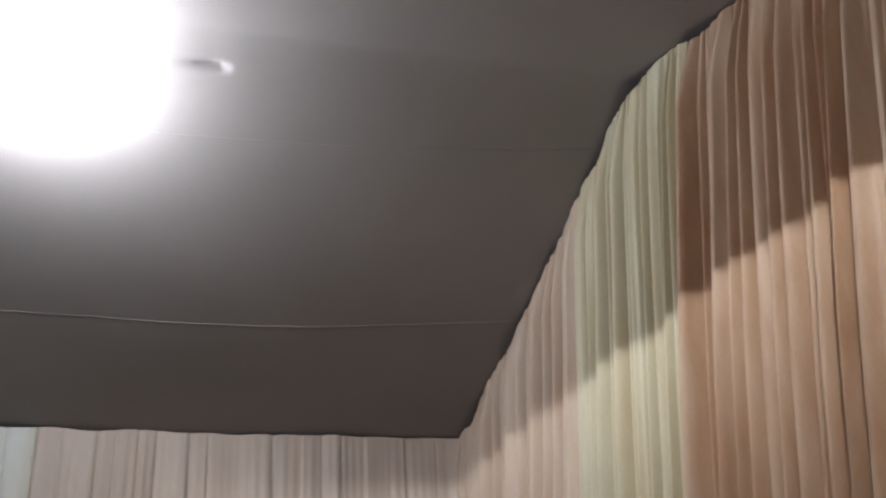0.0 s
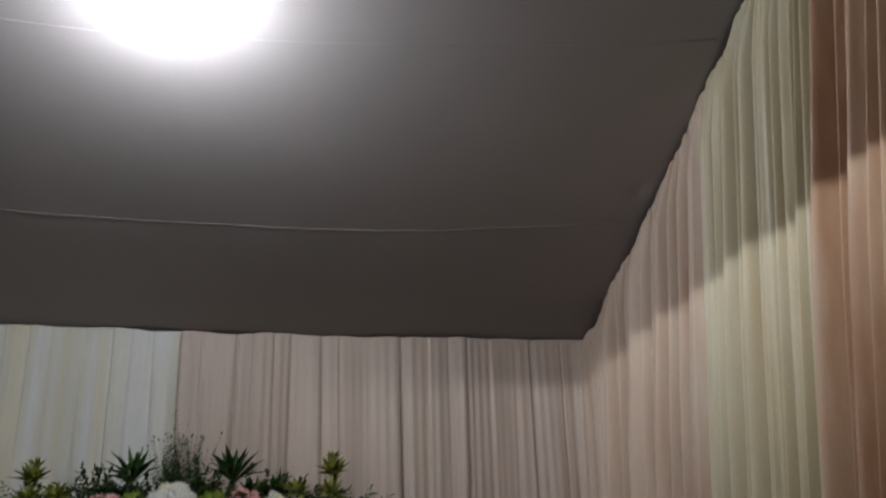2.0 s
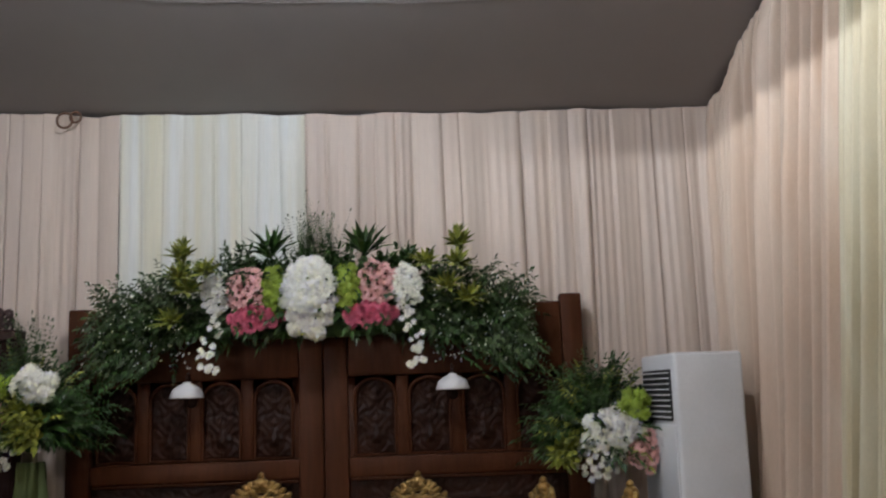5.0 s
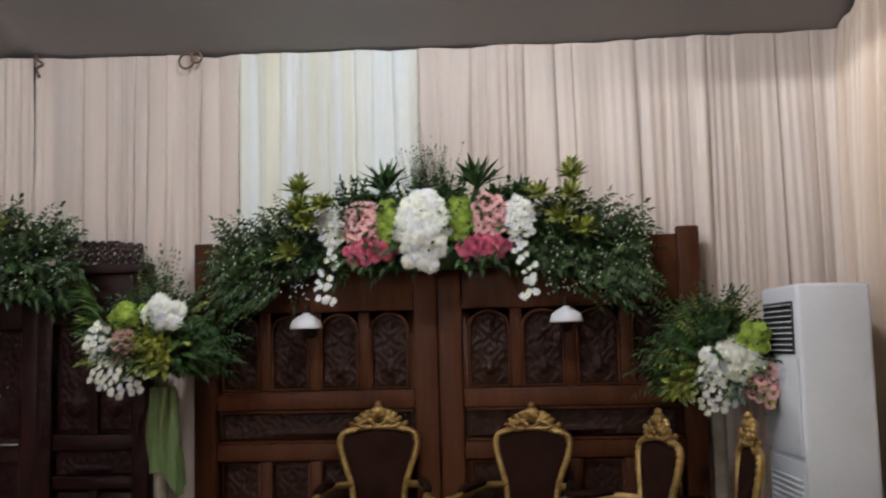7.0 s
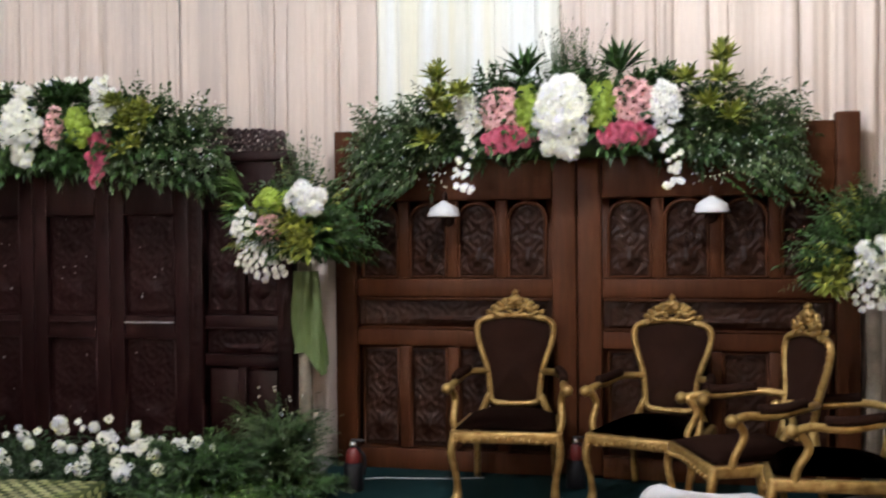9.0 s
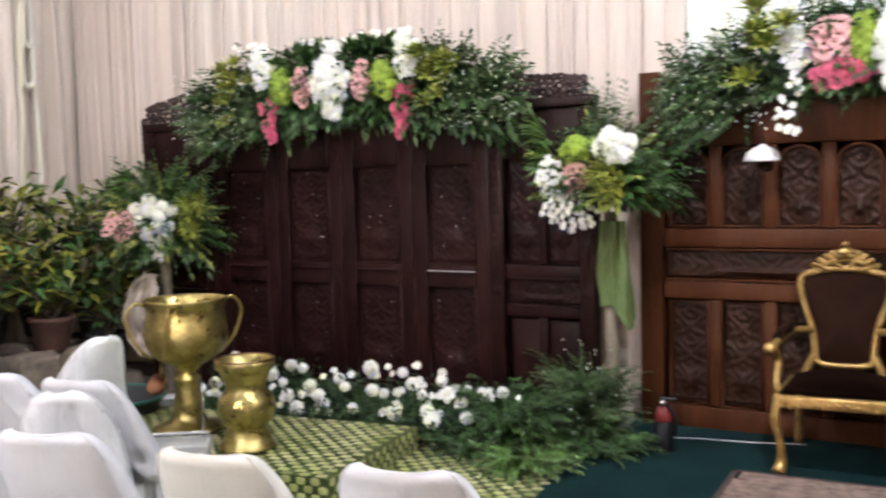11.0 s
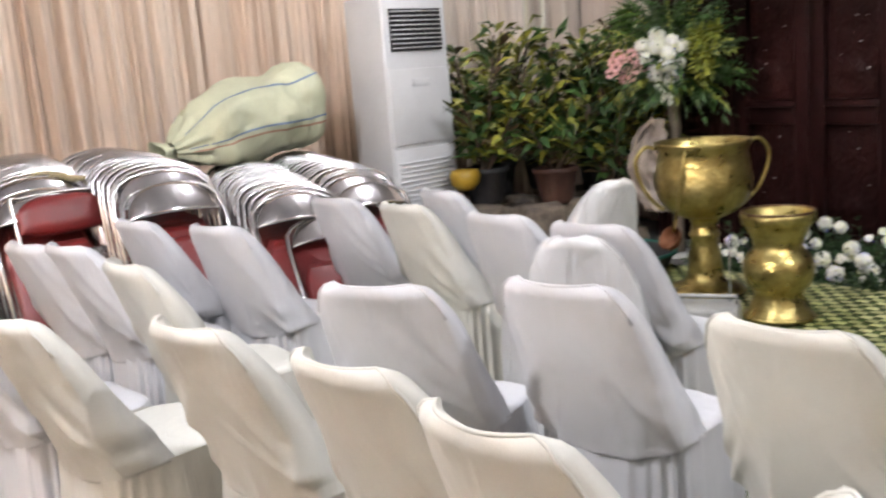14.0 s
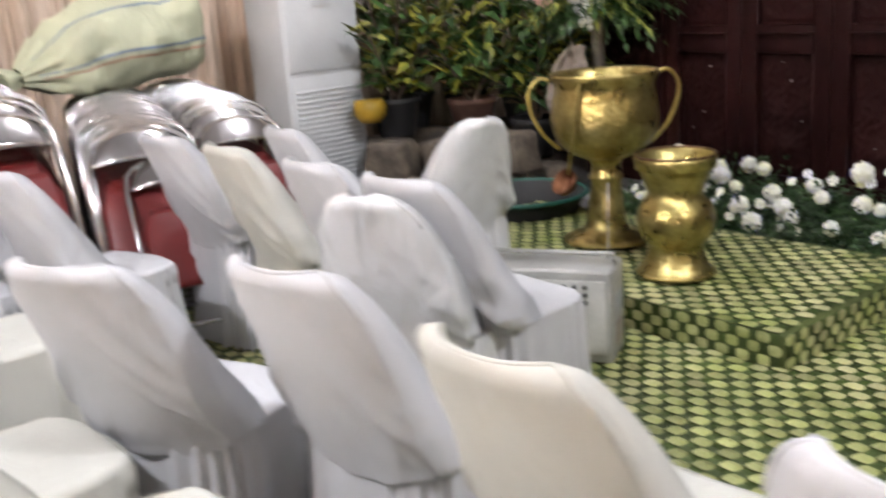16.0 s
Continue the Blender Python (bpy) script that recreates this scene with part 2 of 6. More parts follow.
M = dict(
    # second satin tint in upright streaks; it also carries some fold shade
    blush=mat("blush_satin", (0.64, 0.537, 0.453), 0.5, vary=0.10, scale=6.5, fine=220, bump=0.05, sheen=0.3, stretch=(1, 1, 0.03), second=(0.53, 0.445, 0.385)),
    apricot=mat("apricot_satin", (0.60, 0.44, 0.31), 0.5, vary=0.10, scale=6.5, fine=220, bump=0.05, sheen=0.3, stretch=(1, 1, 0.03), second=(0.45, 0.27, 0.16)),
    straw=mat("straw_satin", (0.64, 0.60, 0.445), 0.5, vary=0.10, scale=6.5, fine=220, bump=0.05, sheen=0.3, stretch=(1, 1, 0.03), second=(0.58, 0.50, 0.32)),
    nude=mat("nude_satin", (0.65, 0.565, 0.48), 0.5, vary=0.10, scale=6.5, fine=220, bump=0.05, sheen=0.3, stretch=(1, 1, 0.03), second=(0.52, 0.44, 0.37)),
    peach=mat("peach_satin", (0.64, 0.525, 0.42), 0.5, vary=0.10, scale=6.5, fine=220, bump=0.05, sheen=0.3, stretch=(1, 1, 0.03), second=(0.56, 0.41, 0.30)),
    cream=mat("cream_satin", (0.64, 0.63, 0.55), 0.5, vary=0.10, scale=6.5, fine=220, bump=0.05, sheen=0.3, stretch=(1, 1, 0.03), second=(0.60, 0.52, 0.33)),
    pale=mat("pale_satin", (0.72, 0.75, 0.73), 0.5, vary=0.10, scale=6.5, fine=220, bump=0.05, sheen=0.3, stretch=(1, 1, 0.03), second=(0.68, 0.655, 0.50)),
    lining=mat("grey_tent_lining", (0.335, 0.31, 0.305), 0.75, vary=0.06, scale=0.8, fine=160, bump=0.12),
    seam=mat("white_seam_cord", (0.37, 0.355, 0.35), 0.6, vary=0.05),
    void=mat("dark_gap", (0.015, 0.013, 0.012), 0.9),
    floor=mat("grey_concrete", (0.16, 0.15, 0.14), 0.8, vary=0.2, scale=2, fine=40),
    carpet=mat("green_carpet", (0.005, 0.024, 0.025), 0.95, vary=0.2, scale=3, fine=500, bump=0.4, spec=0.1),
    rug=mat("rug_pile", (0.27, 0.195, 0.155), 0.95, vary=0.25, scale=14, fine=300, bump=0.4, second=(0.12, 0.075, 0.06)),
    rug_dark=mat("rug_dark_wool", (0.07, 0.042, 0.038), 0.95, vary=0.2, scale=20, fine=300, bump=0.4),
    rug_edge=mat("rug_border", (0.26, 0.19, 0.155), 0.95, vary=0.2, scale=20, fine=300, bump=0.4, second=(0.12, 0.07, 0.055)),
    teak=mat("oiled_teak", (0.070, 0.0235, 0.0095), 0.46, vary=0.26, scale=5, fine=40, bump=0.15, second=(0.044, 0.013, 0.005), stretch=(1, 1, 0.12), coat=0.0, spec=0.1),
    carved=mat("dark_carved_teak", (0.025, 0.0080, 0.0038), 0.45, vary=0.25, scale=8, fine=50, bump=0.2, coat=0.0, spec=0.14),
    dark=mat("dark_red_wood", (0.0205, 0.0067, 0.0065), 0.42, vary=0.25, scale=5, fine=45, bump=0.15, stretch=(1, 1, 0.15), coat=0.0, spec=0.1),
    crest=mat("dark_crest_wood", (0.042, 0.018, 0.018), 0.32, vary=0.25, scale=12, fine=60, bump=0.2, spec=0.5),
    # pale colour for glints painted on the dark screen's carving and ledge
    glint=mat("pale_painted_glint", (0.35, 0.33, 0.33), 0.6, vary=0.2, scale=30),
    gilt=mat("gilded_wood", (0.45, 0.305, 0.105), 0.36, metal=0.6, vary=0.22, scale=18, fine=70, bump=0.25, second=(0.22, 0.12, 0.033)),
    velvet=mat("brown_velvet", (0.018, 0.0075, 0.005), 0.85, vary=0.15, scale=6, fine=400, bump=0.1, sheen=0.0, spec=0.04),
    brass=mat("hammered_brass", (0.52, 0.43, 0.17), 0.30, metal=0.93, vary=0.24, scale=14, fine=42, bump=0.55, second=(0.31, 0.24, 0.075)),
    tarnish=mat("tarnished_rim", (0.17, 0.10, 0.05), 0.42, metal=0.8, vary=0.2, scale=20),
    copper=mat("copper_bowl", (0.15, 0.062, 0.03), 0.45, metal=0.8, vary=0.2),
    white=mat("white_enamel", (0.74, 0.75, 0.76), 0.35, vary=0.03, scale=4, bump=0.02, coat=0.2),
    plastic=mat("white_plastic", (0.68, 0.69, 0.70), 0.42, vary=0.05, scale=3, bump=0.03),
    grille=mat("dark_grille", (0.022, 0.022, 0.024), 0.6),
    cover=mat("white_polyester", (0.535, 0.54, 0.56), 0.65, vary=0.05, scale=3, fine=320, bump=0.06, sheen=0.05, spread=0.03, crumple=0.26, spec=0.3),
    ivory=mat("ivory_polyester", (0.56, 0.555, 0.505), 0.65, vary=0.06, scale=3, fine=320, bump=0.06, sheen=0.05, spread=0.03, crumple=0.26, spec=0.3),
    satin=mat("white_satin", (0.66, 0.67, 0.68), 0.24, vary=0.04, scale=5, fine=200, bump=0.05, sheen=0.1, crumple=0.6),
    chrome=mat("chrome", (0.66, 0.66, 0.67), 0.13, metal=1.0, vary=0.06, scale=10, bump=0.02, crumple=0.14),
    red=mat("red_vinyl", (0.155, 0.014, 0.014), 0.4, vary=0.12, scale=6, fine=150, bump=0.1),
    black=mat("black_rubber", (0.007, 0.007, 0.009), 0.5, spec=0.2),
    sack=mat("woven_sack", (0.58, 0.60, 0.42), 0.65, vary=0.10, scale=4, fine=160, bump=0.35, crumple=0.5),
    blue=mat("blue_stripe", (0.20, 0.28, 0.40), 0.6),
    rust=mat("rust_stripe", (0.46, 0.26, 0.18), 0.6),
    matl=mat("pale_palm_strip", (0.42, 0.405, 0.215), 0.55, vary=0.18, scale=4, fine=90, bump=0.2, island=0.3, second=(0.23, 0.27, 0.07)),
    matd=mat("dark_palm_strip", (0.052, 0.082, 0.016), 0.5, vary=0.2, scale=12, fine=90, bump=0.2, island=0.3),
    matl_piece=mat("pale_palm_piece", (0.42, 0.405, 0.215), 0.55, vary=0.18, scale=4, fine=90, bump=0.2, spread=0.3, second=(0.23, 0.27, 0.07)),
    matd_piece=mat("dark_palm_piece", (0.052, 0.082, 0.016), 0.5, vary=0.2, scale=12, fine=90, bump=0.2, spread=0.3),
    straw_rope=mat("straw", (0.46, 0.38, 0.22), 0.8, vary=0.2, scale=30, island=0.25),
    under=mat("mat_backing", (0.07, 0.09, 0.02), 0.8),
    # the green leaf colour darkened, to put the bed's shade into it
    shaded_leaf=mat("shaded_bed_leaf", (0.024, 0.064, 0.014), 0.5, vary=0.2, scale=20, bump=0.1, island=0.45, second=(0.010, 0.028, 0.007)),
    leaf=mat("green_leaf", (0.040, 0.098, 0.018), 0.45, vary=0.2, scale=20, bump=0.1, island=0.45, second=(0.014, 0.038, 0.009)),
    fresh=mat("fresh_green_leaf", (0.085, 0.165, 0.030), 0.45, vary=0.2, scale=20, bump=0.1, island=0.4, second=(0.045, 0.10, 0.02)),
    grey_leaf=mat("grey_green_leaf", (0.074, 0.116, 0.038), 0.5, vary=0.2, scale=20, bump=0.1, island=0.45, second=(0.022, 0.048, 0.015)),
    lime_leaf=mat("lime_leaf", (0.33, 0.35, 0.06), 0.45, vary=0.2, scale=20, bump=0.1, island=0.35, second=(0.10, 0.15, 0.03)),
    brown_leaf=mat("brown_croton_leaf", (0.085, 0.046, 0.022), 0.45, vary=0.25, scale=12, bump=0.1, island=0.5, second=(0.04, 0.035, 0.014)),
    croton=mat("croton_leaf", (0.27, 0.255, 0.035), 0.4, vary=0.25, scale=9, bump=0.1, island=0.6, second=(0.05, 0.09, 0.02)),
    lime=mat("green_chrysanthemum", (0.30, 0.42, 0.05), 0.6, vary=0.1, scale=30, spread=0.2, trans=0.1),
    whitef=mat("white_petal", (0.90, 0.90, 0.82), 0.6, vary=0.03, scale=30, spread=0.04, trans=0.5),
    pinkf=mat("pink_petal", (0.80, 0.46, 0.44), 0.6, vary=0.1, scale=30, spread=0.1, trans=0.1),
    magenta=mat("magenta_petal", (0.72, 0.16, 0.26), 0.6, vary=0.12, scale=30, spread=0.15, trans=0.1),
    core=mat("flower_core", (0.10, 0.03, 0.02), 0.7),
    gauze=mat("green_gauze", (0.085, 0.128, 0.035), 0.6, vary=0.12, scale=4, fine=200, bump=0.2),
    pole=mat("weathered_post", (0.26, 0.22, 0.17), 0.8, vary=0.2, scale=8, bump=0.3),
    bark=mat("bark", (0.12, 0.085, 0.06), 0.8, vary=0.25, scale=12, bump=0.5),
    stone=mat("rough_stone", (0.17, 0.135, 0.10), 0.85, vary=0.25, scale=7, fine=40, bump=0.5, spread=0.25, second=(0.06, 0.048, 0.04)),
    clay=mat("terracotta", (0.09, 0.04, 0.027), 0.75, vary=0.2, scale=8, bump=0.3),
    yellow=mat("yellow_plastic", (0.40, 0.25, 0.02), 0.5, vary=0.15, scale=12),
    paper=mat("crumpled_wrap", (0.40, 0.34, 0.29), 0.6, vary=0.2, scale=8, bump=0.4),
    teal=mat("teal_plastic", (0.02, 0.12, 0.09), 0.4),
    metalgrey=mat("grey_metal", (0.42, 0.42, 0.40), 0.45, metal=0.3, vary=0.12, scale=8),
    panelgrey=mat("grey_panel", (0.50, 0.50, 0.47), 0.5, vary=0.08, scale=9),
    blue_label=mat("bluish_label", (0.26, 0.30, 0.36), 0.6, vary=0.2, scale=60),
    brown_label=mat("brown_label", (0.24, 0.19, 0.15), 0.6, vary=0.2, scale=60),
    label=mat("printed_label", (0.46, 0.48, 0.50), 0.6),
    brown=mat("brown_wire", (0.14, 0.07, 0.04), 0.6),
    bulb=glow("lit_bulb", (0.92, 0.965, 1.06), LAMP_STRENGTH * 1.3),
    # for unseen lamps added to light the chairs and left drapes
    added_globe=glow("lit_added_globe", (0.94, 0.965, 1.06), LAMP_STRENGTH * 0.24),
    flood=glow("lit_flood_bulb", (0.95, 0.965, 1.0), LAMP_STRENGTH * 24.0),
)


# ---- building helpers ----
def link_mesh(name, bm, material, parent=None, label="", smooth=True):
    me = bpy.data.meshes.new(name)
    bm.to_mesh(me)
    bm.free()
    return link_data(name, me, material, parent, label, smooth)


def link_data(name, me, material, parent=None, label="", smooth=True):
    for m in (material if isinstance(material, (list, tuple)) else [material]):
        if not me.materials or m.name not in me.materials:
            me.materials.append(m)
    if smooth:
        me.polygons.foreach_set("use_smooth", [True] * len(me.polygons))
    ob = new(name, me)
    if parent:
        ob.parent = parent
    if label:
        ob["label"] = label
    return ob


def part(name, bm, material, parent, label="", smooth=True):
    return link_mesh(name, bm, material, parent, label, smooth)


def group_at(name, m, label, category, group="", kind=""):
    ob = new(name)
    ob.matrix_basis = m
    ob.empty_display_size = 0.1
    return tagged(ob, label, category, group, kind)


def box(sx, sy, sz, x=0, y=0, z=0, bevel=0.006, seg=2, bm=None, turn=None):
    """A bevelled box whose middle is at x, y, z."""
    bm = bm or bmesh.new()
    r = bmesh.ops.create_cube(bm, size=1, matrix=Matrix.Translation((x, y, z)) @ (turn or Matrix()) @ Matrix.Diagonal((sx, sy, sz, 1)))
    if bevel:
        edges = list({e for v in r["verts"] for e in v.link_edges})
        bmesh.ops.bevel(bm, geom=edges, offset=min(bevel, sx / 3, sy / 3, sz / 3), segments=seg, profile=0.5, affect="EDGES")
    return bm


def lathe(profile, seg=32, bm=None, m=None):
    """A turned body from (radius, height) pairs."""
    bm = bm or bmesh.new()
    m = m or Matrix()
    rings = []
    for r, z in profile:
        rings.append([bm.verts.new(m @ Vector((r * math.cos(2 * math.pi * i / seg), r * math.sin(2 * math.pi * i / seg), z))) for i in range(seg)])
    for a, b in zip(rings, rings[1:]):
        for i in range(seg):
            bm.faces.new((a[i], a[(i + 1) % seg], b[(i + 1) % seg], b[i]))
    bm.faces.new(list(reversed(rings[0])))
    bm.faces.new(rings[-1])
    return bm


def smooth_path(points, n=8):
    """Points along a smooth line through the given ones."""
    pts = [Vector(p) for p in points]
    ext = [pts[0] * 2 - pts[1]] + pts + [pts[-1] * 2 - pts[-2]]
    out = []
    for i in range(1, len(ext) - 2):
        a, b, c, d = ext[i - 1:i + 3]
        for k in range(n):
            t = k / n
            out.append(0.5 * ((2 * b) + (c - a) * t + (2 * a - 5 * b + 4 * c - d) * t * t + (3 * b - a - 3 * c + d) * t ** 3))
    return out + [pts[-1]]


def tube(points, radius, seg=8, bm=None, closed=False, radii=None):
    """A round bar along points."""
    bm = bm or bmesh.new()
    pts = [Vector(p) for p in points]
    n = len(pts)
    rings, side = [], None
    for i, p in enumerate(pts):
        a = pts[(i - 1) % n] if closed or i else pts[0]
        b = pts[(i + 1) % n] if closed or i < n - 1 else pts[-1]
        ahead = (b - a).normalized()
        if side is None:
            side = ahead.orthogonal().normalized()
        side = (side - ahead * side.dot(ahead)).normalized()
        up = ahead.cross(side)
        r = radii[i] if radii else radius
        rings.append([bm.verts.new(p + r * (math.cos(2 * math.pi * k / seg) * side + math.sin(2 * math.pi * k / seg) * up)) for k in range(seg)])
    pairs = list(zip(rings, rings[1:])) + ([(rings[-1], rings[0])] if closed else [])
    for a, b in pairs:
        for k in range(seg):
            bm.faces.new((a[k], a[(k + 1) % seg], b[(k + 1) % seg], b[k]))
    if not closed:
        bm.faces.new(list(reversed(rings[0]))), bm.faces.new(rings[-1])
    return bm


def sheet(name, nu, nv, fn, material, parent=None, label="", thick=0.0):
    """A grid surface: fn(u, v) with u, v from 0 to 1."""
    verts = [fn(i / nu, j / nv) for j in range(nv + 1) for i in range(nu + 1)]
    w = nu + 1
    faces = [(j * w + i, j * w + i + 1, (j + 1) * w + i + 1, (j + 1) * w + i) for j in range(nv) for i in range(nu)]
    me = bpy.data.meshes.new(name)
    if thick:
        bm = bmesh.new()
        vs = [bm.verts.new(v) for v in verts]
        for f in faces:
            bm.faces.new([vs[i] for i in f])
        bm.normal_update()
        bmesh.ops.solidify(bm, geom=bm.faces[:], thickness=thick)
        bm.to_mesh(me)
        bm.free()
    else:
        me.from_pydata(verts, [], faces)
    return link_data(name, me, material, parent, label)


# ---- the setting ----
def build_floor():
    bm = box(XR - XL + 0.6, YB - YF + 0.6, 0.1, (XL + XR) / 2, (YB + YF) / 2, -0.05, bevel=0)
    tagged(link_mesh("floor", bm, M["floor"], smooth=False), "grey concrete floor under the carpet and mats", "floor", kind="structure")
    edge = lambda k: 0.02 * math.sin(9 * k) + 0.012 * math.sin(23 * k + 1)
    def fn(u, v):
        y = 1.9 + v * (YB - 1.92)
        x = -1.33 + edge(y) * (1 - u) + u * (XR - 0.03 + 1.33)
        return (x, y, 0.012 + 0.004 * noise.noise((x * 2, y * 2, 0)))
    tagged(sheet("green_carpet", 60, 40, fn, M["carpet"]), "dark green felt carpet laid over the stage floor", "carpet")


def build_ceiling():
    nx, ny = 48, 60
    ys = [YF - 0.1 + (YB + 0.25 - YF) * j / ny for j in range(ny + 1)]
    ys = sorted(set(ys + [RIDGE_Y]))
    def z(x, y):
        ripple = 0.012 * noise.noise((x * 0.7, y * 0.8, 3)) + 0.004 * noise.noise((x * 3, y * 3, 7))
        rafter = 0.04 * math.exp(-((x + 2.55) / 0.12) ** 2)
        pin = 0.03 * math.exp(-(((x - 0.99) / (0.13 if x < 0.99 else 0.03)) ** 2 + ((y - 2.08) / 0.022) ** 2))
        pin2 = 0.012 * math.exp(-(((x - 2.70) / 0.04) ** 2 + ((y - 3.28) / 0.05) ** 2))
        return ceil_z(y, x) + ripple + rafter + pin + pin2
    xs = sorted(set([XL - 0.2 + (XR + 0.4 - XL) * i / nx for i in range(nx + 1)] + [-2.67, -2.61, -2.55, -2.49, -2.43]
                    + [0.99 + 0.015 * k for k in range(-24, 7)] + [2.70 + 0.02 * k for k in range(-4, 5)]))
    ys = sorted(set(ys + [2.08 + 0.008 * k for k in range(-8, 9)] + [3.28 + 0.03 * k for k in range(-4, 5)]))
    verts = [(x, y, z(x, y)) for y in ys for x in xs]
    w = len(xs)
    faces = [(j * w + i, (j + 1) * w + i, (j + 1) * w + i + 1, j * w + i + 1) for j in range(len(ys) - 1) for i in range(w - 1)]
    me = bpy.data.meshes.new("ceiling")
    me.from_pydata(verts, [], faces)
    ob = tagged(link_data("ceiling", me, M["lining"]), "grey cloth tent lining sloping up to a ridge", "ceiling", kind="structure")
    roof = box(XR - XL + 1.2, YB - YF + 1.2, 0.06, (XL + XR) / 2, (YB + YF) / 2, 4.5, bevel=0)
    tagged(link_mesh("roof", roof, M["void"], smooth=False), "dark tent roof above the lining", "roof", kind="structure")
    for y0 in (3.70, 2.45, 1.1, -0.2):
        bow = lambda x: y0 - 0.035 * min(2.3, abs(x - 0.6)) ** 2 + 0.02 * noise.noise((x, y0, 1))
        pts = [(x, bow(x), z(x, bow(x)) - 0.002) for x in np.linspace(XL, XR - 0.05, 70)]
        tagged(link_mesh("seam_trim", tube(pts, 0.0015, 6), M["seam"]), "pale stitched seam across the tent lining", "seam", kind="structure")


def build_shell():
    t = 0.08
    for name, sx, sy, x, y in (("wall_north", XR - XL + 0.8, t, (XL + XR) / 2, YB + 0.2), ("wall_south", XR - XL + 0.8, t, (XL + XR) / 2, YF - 0.2),
                               ("wall_east", t, YB - YF + 0.3, XR + 0.22, (YB + YF) / 2), ("wall_west", t, YB - YF + 0.3, XL - 0.22, (YB + YF) / 2)):
        tagged(link_mesh(name, box(sx, sy, 4.5, x, y, 2.25, bevel=0), M["void"], smooth=False), "dark tent wall behind the drapes", "wall", kind="structure")


def drape(a, b, material, label, seed, pitch=0.16, amp=0.026, gap=0.012, dip=0.02, fan=0.0, flat=0.0, tight=False):
    """One curtain panel from a to b (plan), hung in uneven folds from the lining to the floor."""
    rnd = random.Random(seed)
    a, b = Vector((*a, 0)), Vector((*b, 0))
    along = (b - a)
    length = along.length
    along.normalize()
    inward = Vector((-along.y, along.x, 0))
    knots, s = [0.0], 0.0
    while s < length:
        s += pitch * rnd.choice((0.6, 0.8, 1.0, 1.2) if flat > 0.6 else (0.35, 0.5, 0.8, 1.1, 1.5)) * rnd.uniform(0.8, 1.2)
        knots.append(s)
    scale = length / knots[-1]
    knots = [k * scale for k in knots]
    depth = [rnd.uniform(0.35, 1.3) * min(1.0, 0.55 + (q - p) / pitch * 0.5) for p, q in zip(knots, knots[1:])] + [0.6]
    lean = [rnd.uniform(-0.05, 0.05) for _ in knots]
    shape = [rnd.uniform(0.4, 1.0) for _ in knots]
    skew = [rnd.uniform(0.6, 1.6) for _ in knots]
    us = []
    for k, (p, q) in enumerate(zip(knots, knots[1:])):
        for f in (0.0, 0.03, 0.07, 0.12, 0.18, 0.25, 0.32, 0.39, 0.46, 0.53, 0.60, 0.67, 0.74, 0.81, 0.87, 0.92, 0.96):
            us.append((k, f, p + (q - p) * f))
    us.append((len(knots) - 2, 1.0, length))
    nv = 26
    verts = []
    for j in range(nv + 1):
        v = j / nv
        low = 1 - v
        grow = (0.07 if tight else 0.22) + 0.5 * min(1.0, (16.0 if tight else 9.0) * low) + 0.38 * min(1.0, 3.0 * low)
        calm = 0.25 + 0.75 * min(1.0, 6.0 * low) if tight else 1.0
        for k, f, u in us:
            soft = abs(math.sin(math.pi * f ** skew[k])) ** shape[k] * depth[k] * 2 - 0.7
            g1 = f if skew[k] > 1 else 1 - f
            tuck = (g1 / 0.9 if g1 < 0.9 else (1 - g1) / 0.1) * depth[k] * 1.3 - 0.6
            blend = flat * (0.35 + 0.65 * (shape[k] > 0.6))
            wave = soft * (1 - blend) + tuck * blend
            pleat = (0.42 - 0.25 * flat) * math.sin(u * 118 + 5 * noise.noise((u * 3, v * 0.5, seed))) * max(0.0, 0.45 + 1.1 * noise.noise((u * 4, v * 0.7, seed + 2)))
            off = amp * grow * (wave + pleat) + 0.007 * noise.noise((u * 9, v * 3, seed)) * grow + 0.02 * calm * noise.noise((u * 2.0, v * 1.3, seed + 5))
            slide = (lean[k] * (1 - f) + lean[k + 1] * f) * low * (1 if 0 < u < length else 0)
            p = a + along * (u + slide) + inward * (gap + off)
            height = 0.015 + (ceil_z(p.y, p.x) - 0.04) * v
            if fan:
                p.y -= fan * (height - 1.4) * max(0.0, min(1.0, (YB - 0.35 - p.y) / 1.2))
            top = ceil_z(p.y, p.x) - 0.010 - dip * max(0.0, 0.3 + 1.4 * noise.noise((u * 3.2, seed, 0)))
            verts.append((p.x, p.y, 0.015 + (top - 0.015) * v))
    w = len(us)
    g = group_at("drape", pose(0, 0, 0), label, "curtain", "drapes round the tent")
    for name, j0, j1 in (("cloth", 1, nv), ("hem", 0, 1)):
        faces = [((j - j0) * w + i, (j - j0) * w + i + 1, (j - j0 + 1) * w + i + 1, (j - j0 + 1) * w + i) for j in range(j0, j1) for i in range(w - 1)]
        me = bpy.data.meshes.new(name)
        me.from_pydata(verts[j0 * w:(j1 + 1) * w], [], faces)
        link_data(name, me, material, g)
    return g


